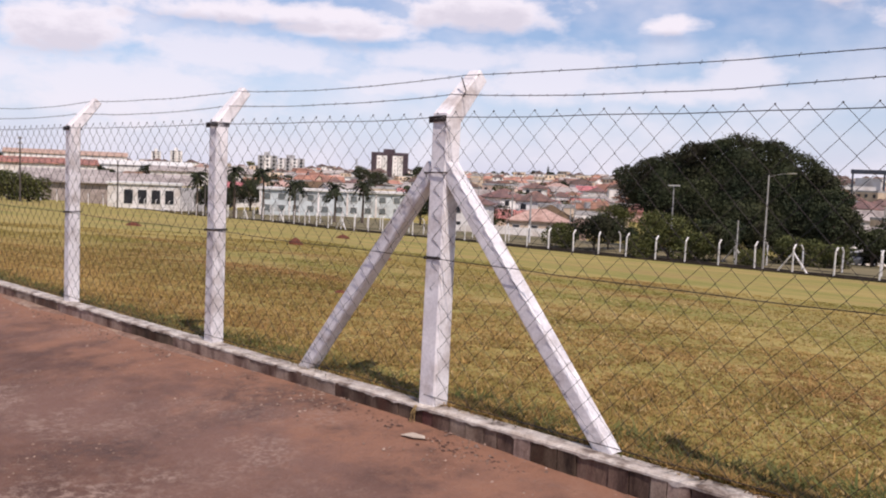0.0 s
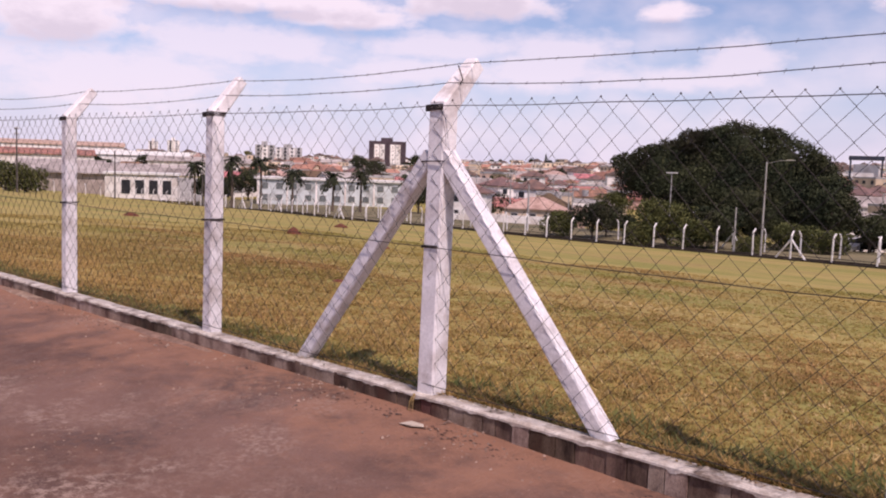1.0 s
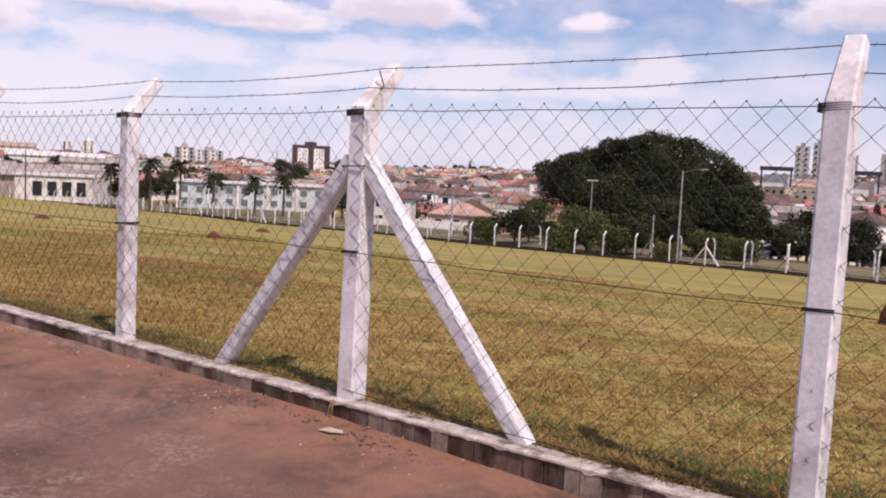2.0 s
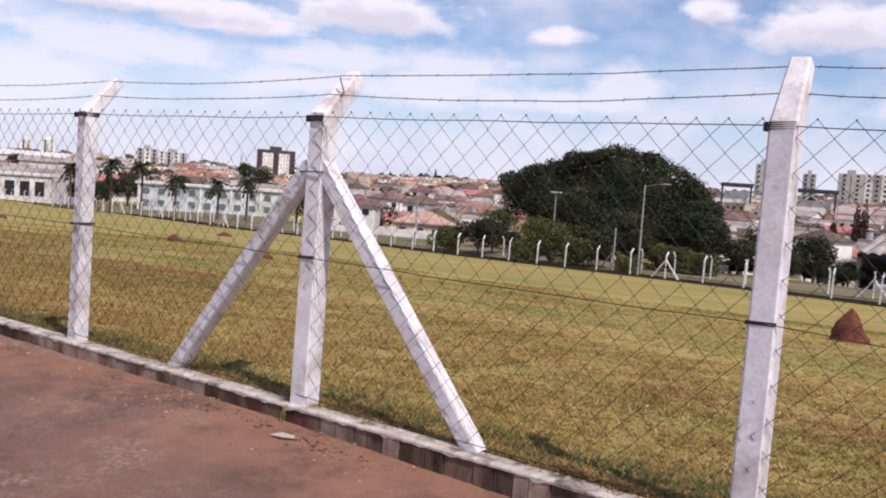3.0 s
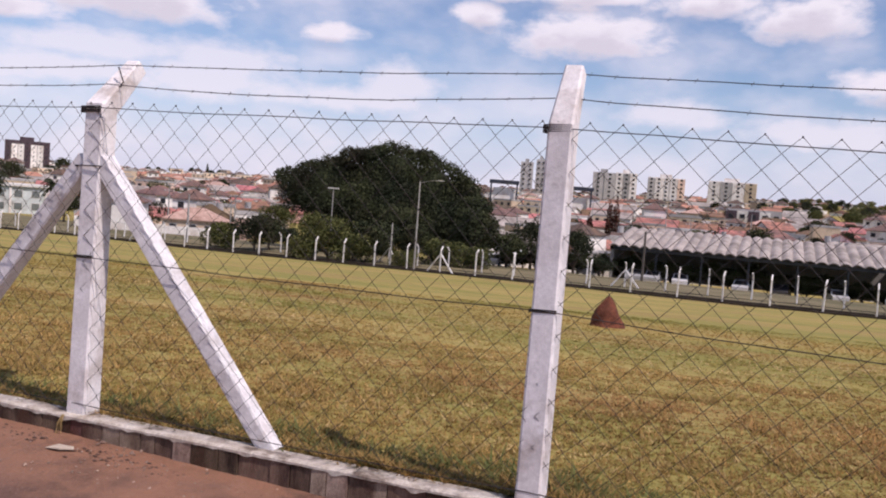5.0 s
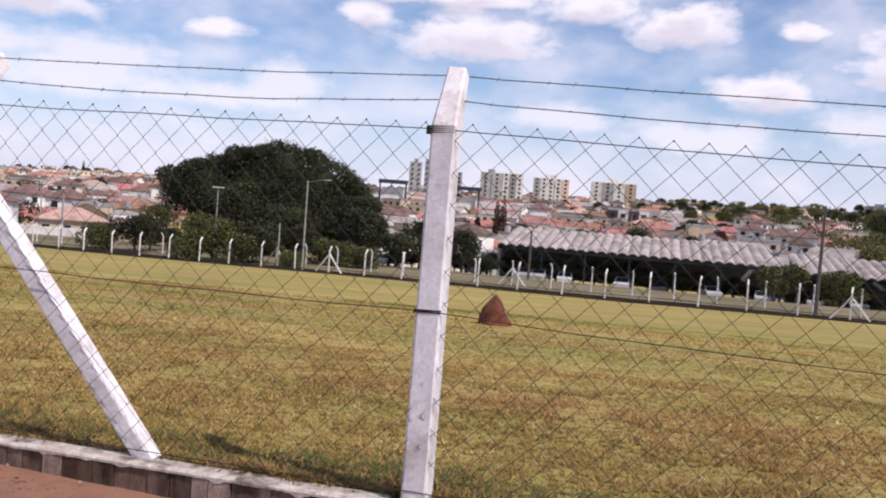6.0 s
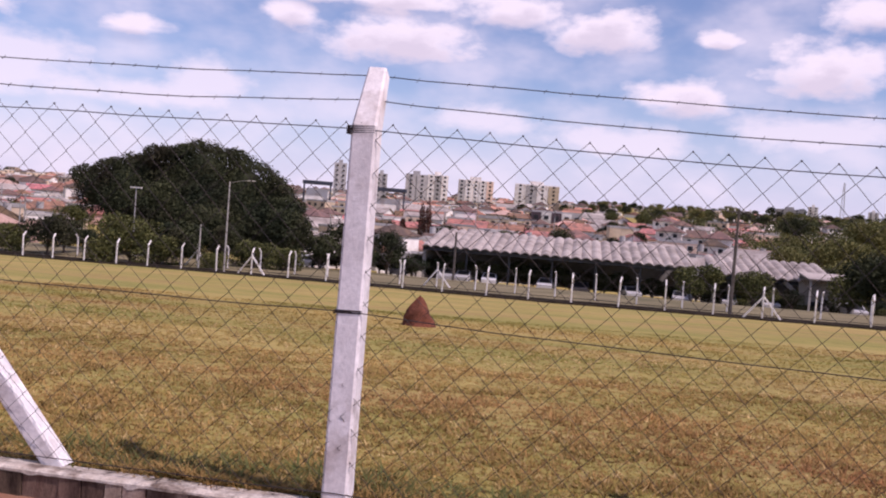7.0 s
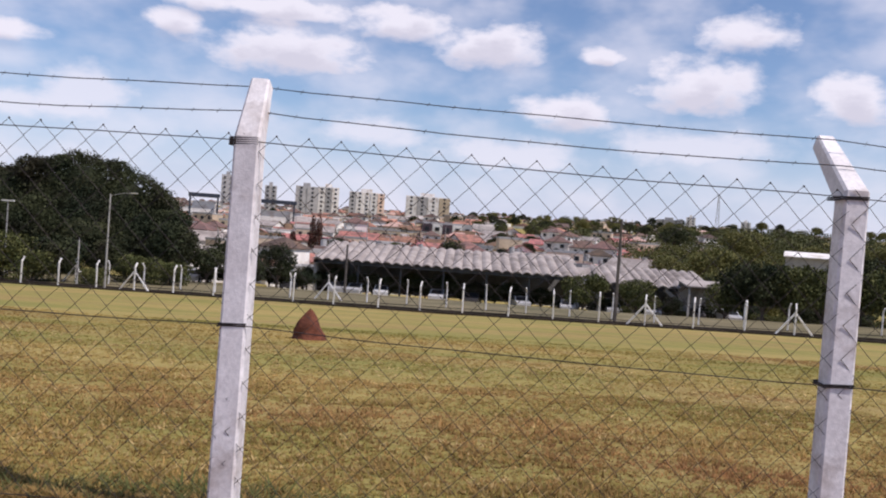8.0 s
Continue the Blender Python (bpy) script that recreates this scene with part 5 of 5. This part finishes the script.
# grey modern house among the red roofs
block("flats", "small dark grey and white block of flats", -1.6, 300, 17, 9, -2, 5.6, (M_wallg,), (M_wallb, M_wallw, M_wallb, M_wallw, None), 2, roof_box=False)


def canopy(a, d, w, z0, z1, label):
    """A flat dark roof on legs over a pale low building."""
    x, y, g = polar(a, d)
    ob = thing("canopy_building", label, "building", (x, y, g))
    ob.rotation_euler = (0, 0, -radians(a))
    part("roof", Shape().box(-w / 2, w / 2, -4, 4, z1 - g - 1.3, z1 - g), M_steel, ob)
    for i in (-0.44, 0.44):
        part("column", Shape().box(w * i - 0.3, w * i + 0.3, -3.6, -3.0, -1, z1 - g - 1.3), M_steel, ob)
    part("wall", Shape().box(-w * 0.36, w * 0.4, -2, 3, -1, z0 - g), M_wallw, ob)


canopy(-17.3, 330, 11, 7.6, 10.4, "pale building under a flat dark blue canopy")
canopy(-12.8, 330, 15, 6.0, 9.9, "pale building under a flat dark blue canopy")

# the low white hall with four dark windows
x, y, g = polar(-62.0, 188)
hall = thing("white_hall", "low white hall with four tall dark windows", "building", (x, y, g))
hall.rotation_euler = (0, 0, radians(58))
part("wall", Shape().box(-7.2, 6.8, 0, 9, -1, 5.1), M_wallw, hall)
part("roof", Shape().box(-7.5, 7.1, -0.4, 9.4, 5.1, 5.5), M_trim, hall)
windows_on(hall, M_glass, [(-3.2 + 2.65 * i, 1.2) for i in range(4)], 1.7, 2.8, -0.01)
part("annex", Shape().box(6.8, 11.6, 1, 8, -1, 4.6), M_wallg, hall)
x, y, g = polar(-65.6, 215)
barn = thing("grey_barn", "grey sheet-roofed barn with weathered brown walls", "building", (x, y, g))
barn.rotation_euler = (0, 0, radians(60))
M_barn = mat("weathered_brown_render", (0.36, 0.30, 0.26), (0.27, 0.22, 0.19), 0.9, 0.5, 6.0, 0.12, 0.2, c3=(0.44, 0.36, 0.32), s3=0.3)
part("wall", Shape().box(-11, 8, 0, 12, -1, 4.6), M_barn, barn)
part("roof", Shape().sweep([(-12, 6, 4.4), (26, 6, 4.4)], [(-7, 0), (0, 2.3), (7, 0), (7, 0.25), (0, 2.6), (-7, 0.25)], (0, -1, 0)), M_fibre, barn)
# long pale building behind the palms
x, y, g = polar(-50.4, 178)
pale = thing("pale_building", "long pale green-white building with many windows", "building", (x, y, g))
pale.rotation_euler = (0, 0, radians(47))
M_pale = mat("pale_green_render", (0.58, 0.63, 0.62), (0.48, 0.52, 0.51), 0.9, 0.5, 6.0, 0.08, 0.1, c3=(0.28, 0.28, 0.26), s3=0.3)
part("wall", Shape().box(-14.5, 15, 0, 10, -1, 5.0), M_pale, pale)
part("roof", Shape().box(-15, 15.5, -0.5, 10.5, 5.0, 5.4), M_trim, pale)
# window panes in a lighter grey-green tone for their washed-out look
M_pane = mat("grey_green_panes", (0.15, 0.17, 0.165), (0.10, 0.115, 0.11), 0.6, 0.5, 6.0, 0.1, 0.1)
windows_on(pale, M_pane, [(-13 + 2.9 * i, z) for i in range(10) for z in (0.8, 3.1)], 1.3, 1.2, -0.01)
for i in range(6):
    part("pilaster", Shape().box(-14.5 + 5.8 * i, -14.1 + 5.8 * i, -0.25, 0, -1, 5.0), M_wallw, pale)
# low warehouses at the left end
for a, d, w_, dep, h, wm, rm, lab in ((-68.6, 300, 40, 14, 6.5, M_wallw, M_tile, "long low white warehouse with a reddish roof"), (-66.6, 260, 22, 12, 4.0, M_wallp, M_fibre, "low pinkish warehouse with grey roof"), (-58.6, 330, 36, 12, 5.0, M_wallw, M_fibre, "long low white warehouse with grey roof"), (-62.6, 380, 44, 12, 6.0, M_wallw, M_trim, "long low white warehouse"), (-66.5, 420, 50, 14, 9.0, M_wallw, M_wallp, "long low white warehouse")):
    x, y, g = polar(a, d)
    ob = thing("warehouse", lab, "building", (x, y, g))
    ob.rotation_euler = (0, 0, -radians(a))
    part("wall", Shape().box(-w_ / 2, w_ / 2, 0, dep, -2, h), wm, ob)
    part("roof", Shape().sweep([(-w_ / 2 - 0.6, dep / 2, h), (w_ / 2 + 0.6, dep / 2, h)], [(-dep / 2 - 0.6, 0), (0, 1.8), (dep / 2 + 0.6, 0), (dep / 2 + 0.6, 0.2), (0, 2.0), (-dep / 2 - 0.6, 0.2)], (0, -1, 0)), rm, ob)
    windows_on(ob, M_glass, [(-w_ / 2 + 2 + 4 * i, 2.2) for i in range(int(w_ / 4))], 1.4, 1.2, -0.01)
for k in range(16):
    put(dark_a if k % 2 else dark_b, -71 + 0.5 * k + rng.uniform(-0.2, 0.2), rng.uniform(440, 480), rng.uniform(1.2, 1.7))
for k in range(14):
    put(dark_a if k % 2 else dark_b, rng.uniform(-66, -54), rng.uniform(345, 372), rng.uniform(0.7, 1.0))
for a, d, s in ((-69.6, 160, 1.75), (-68.5, 162, 1.5)):
    put(bush, a, d, s)
for a, d, s in ((-58.2, 176, 0.9), (-57.4, 172, 0.8), (-44.6, 150, 0.9), (-42.0, 140, 0.8), (-55.6, 195, 1.0), (-56.6, 200, 0.9), (-43.2, 205, 1.0), (-47.6, 300, 1.3), (-48.6, 420, 1.4), (-44.8, 500, 1.5)):
    put(dark_a, a, d, s)
# a long white roof among the trees
x, y, g = polar(21.1, 200)
wh = thing("white_roofed_hall", "low hall with a bright white curved roof", "building", (x, y, g))
wh.rotation_euler = (0, 0, -radians(21.1))
part("wall", Shape().box(-5, 5.2, 0, 10, -2, 2.1 - g), M_wallg, wh)
part("roof", Shape().sweep([(-5.4, 5, 2.1 - g), (5.6, 5, 2.1 - g)], [(-6, 0), (-3, 0.8), (0, 1.1), (3, 0.8), (6, 0), (6, 0.2), (3, 1.0), (0, 1.3), (-3, 1.0), (-6, 0.2)], (0, -1, 0)), M_wallw, wh)


# lattice masts on the skyline
def mast(a, d, h, w):
    x, y, g = polar(a, d)
    ob = thing("lattice_mast", "thin steel lattice mast on the skyline", "mast", (x, y, g))
    for sx in (-1, 1):
        for sy in (-1, 1):
            part("leg", Shape().sweep([(sx * w, sy * w, 0), (sx * w * 0.2, sy * w * 0.2, h)], ring(0.12, 5), (0.1, 1, 0)), M_pole, ob)
    for k in range(9):
        t0, t1 = k / 9, (k + 1) / 9
        for sx in (-1, 1):
            part("lattice_bar", Shape().sweep([(sx * w * (1 - 0.8 * t0), -w * (1 - 0.8 * t0), h * t0), (-sx * w * (1 - 0.8 * t1), -w * (1 - 0.8 * t1), h * t1)], ring(0.08, 4), (0.1, 1, 0)), M_pole, ob)
    return ob


mast(15.5, 700, 32, 1.6)
mast(-48.9, 640, 14, 1.2)
# a slender dark cypress on the skyline
cy = thing("cypress_tree", "slender dark cypress on the skyline", "tree", polar(-36.4, 620))
part("crown", leaf_cloud([(0, 0, 5, 1.3, 1.3, 5), (0, 0, 8.5, 0.8, 0.8, 3.5), (0, 0, 2.5, 1.5, 1.5, 2.5)], 1200, 0.3, 8), M_leaf, cy)
part("trunk", Shape().sweep([(0, 0, -0.5), (0, 0, 8)], ring(0.2, 6), (0, 1, 0)), M_bark, cy)

M_rust = mat("brown_needles", (0.10, 0.04, 0.028), (0.06, 0.028, 0.02), 0.9, 0.5, 5.0, 0.3, 0, island=0.4, spec=0.1)
for a, h in ((-10.35, 9.5), (-9.95, 10.0), (-11.6, 6.0)):
    ob = thing("cypress_tree", "slim reddish-brown dried cypress", "tree", polar(a, 190), "dried cypresses")
    part("crown", leaf_cloud([(0, 0, h * 0.5, 0.75, 0.75, h * 0.5), (0, 0, h * 0.35, 0.85, 0.85, h * 0.35)], 1500, 0.2, int(h * 10)), M_rust, ob)
    part("trunk", Shape().sweep([(0, 0, -0.5), (0, 0, h * 0.8)], ring(0.15, 6), (0, 1, 0)), M_bark, ob)

# ---- kerb under the near fence, block by block ----
kerb = thing("kerb", "low stained concrete kerb with flaking white top", "kerb", (0, 3.985, 0), kind="structure")
x = -20.0
krng = random.Random(4)
while x < 10:
    ln = krng.uniform(0.09, 0.23) if x > -4.0 else krng.uniform(0.5, 1.2)
    top, d0 = KERB + krng.uniform(-0.004, 0.003), krng.uniform(-0.004, 0.004)
    sh = Shape()
    top -= 0.012
    prof = [(d0, -0.08), (d0, top), (0.135, top), (0.135, -0.08)]
    steps = 3 if ln < 0.4 else 9
    vs = []
    for i in range(steps):
        xx = x + 0.003 + (ln - 0.006) * i / (steps - 1)
        for q, (b, z) in enumerate(prof):
            vs.append((xx, b + (0.008 * noise.noise((xx * 8, q * 1.7, 4)) if q < 2 else 0), z))
    m = len(prof)
    for i in range(steps - 1):
        sh.add([vs[k] for k in range(i * m, (i + 2) * m)], [(q, m + q, m + q + 1, q + 1) for q in range(m - 1)])
    sh.add(vs[:m], [tuple(range(m))]).add(vs[-m:], [tuple(range(m))[::-1]])
    part("kerb_block", sh, M_kerb_pale if krng.random() < (0.42 if x > -4.0 else 0.5) else M_kerb, kerb)
    x += ln
# the painted top, its front edge flaked to different depths
x = -20.0
while x < 10:
    ln = krng.uniform(1.1, 1.7)
    sh, steps, vs = Shape(), 44, []
    for i in range(steps):
        xx = x + 0.001 + (ln - 0.002) * i / (steps - 1)
        lift = 0.005 * noise.noise((xx * 3, 1, 4))
        drip = 0.010 + 0.034 * max(0.0, noise.noise((xx * 9, 2, 6)) + 0.35 * noise.noise((xx * 31, 5, 6)))
        out = -0.007 + 0.006 * noise.noise((xx * 11, 8, 1))
        vs += [(xx, out, KERB - 0.012 - drip), (xx, out, KERB - 0.010 + lift), (xx, out + 0.010, KERB + lift), (xx, 0.126, KERB + lift - 0.002), (xx, 0.142, KERB - 0.014), (xx, 0.142, KERB - 0.04)]
    sh.add(vs, [(i * 6 + q, (i + 1) * 6 + q, (i + 1) * 6 + q + 1, i * 6 + q + 1) for i in range(steps - 1) for q in range(5)])
    sh.add(vs[:6], [tuple(range(6))]).add(vs[-6:], [tuple(range(6))[::-1]])
    part("kerb_top", sh, M_cap, kerb, "flaking white painted top")
    x += ln
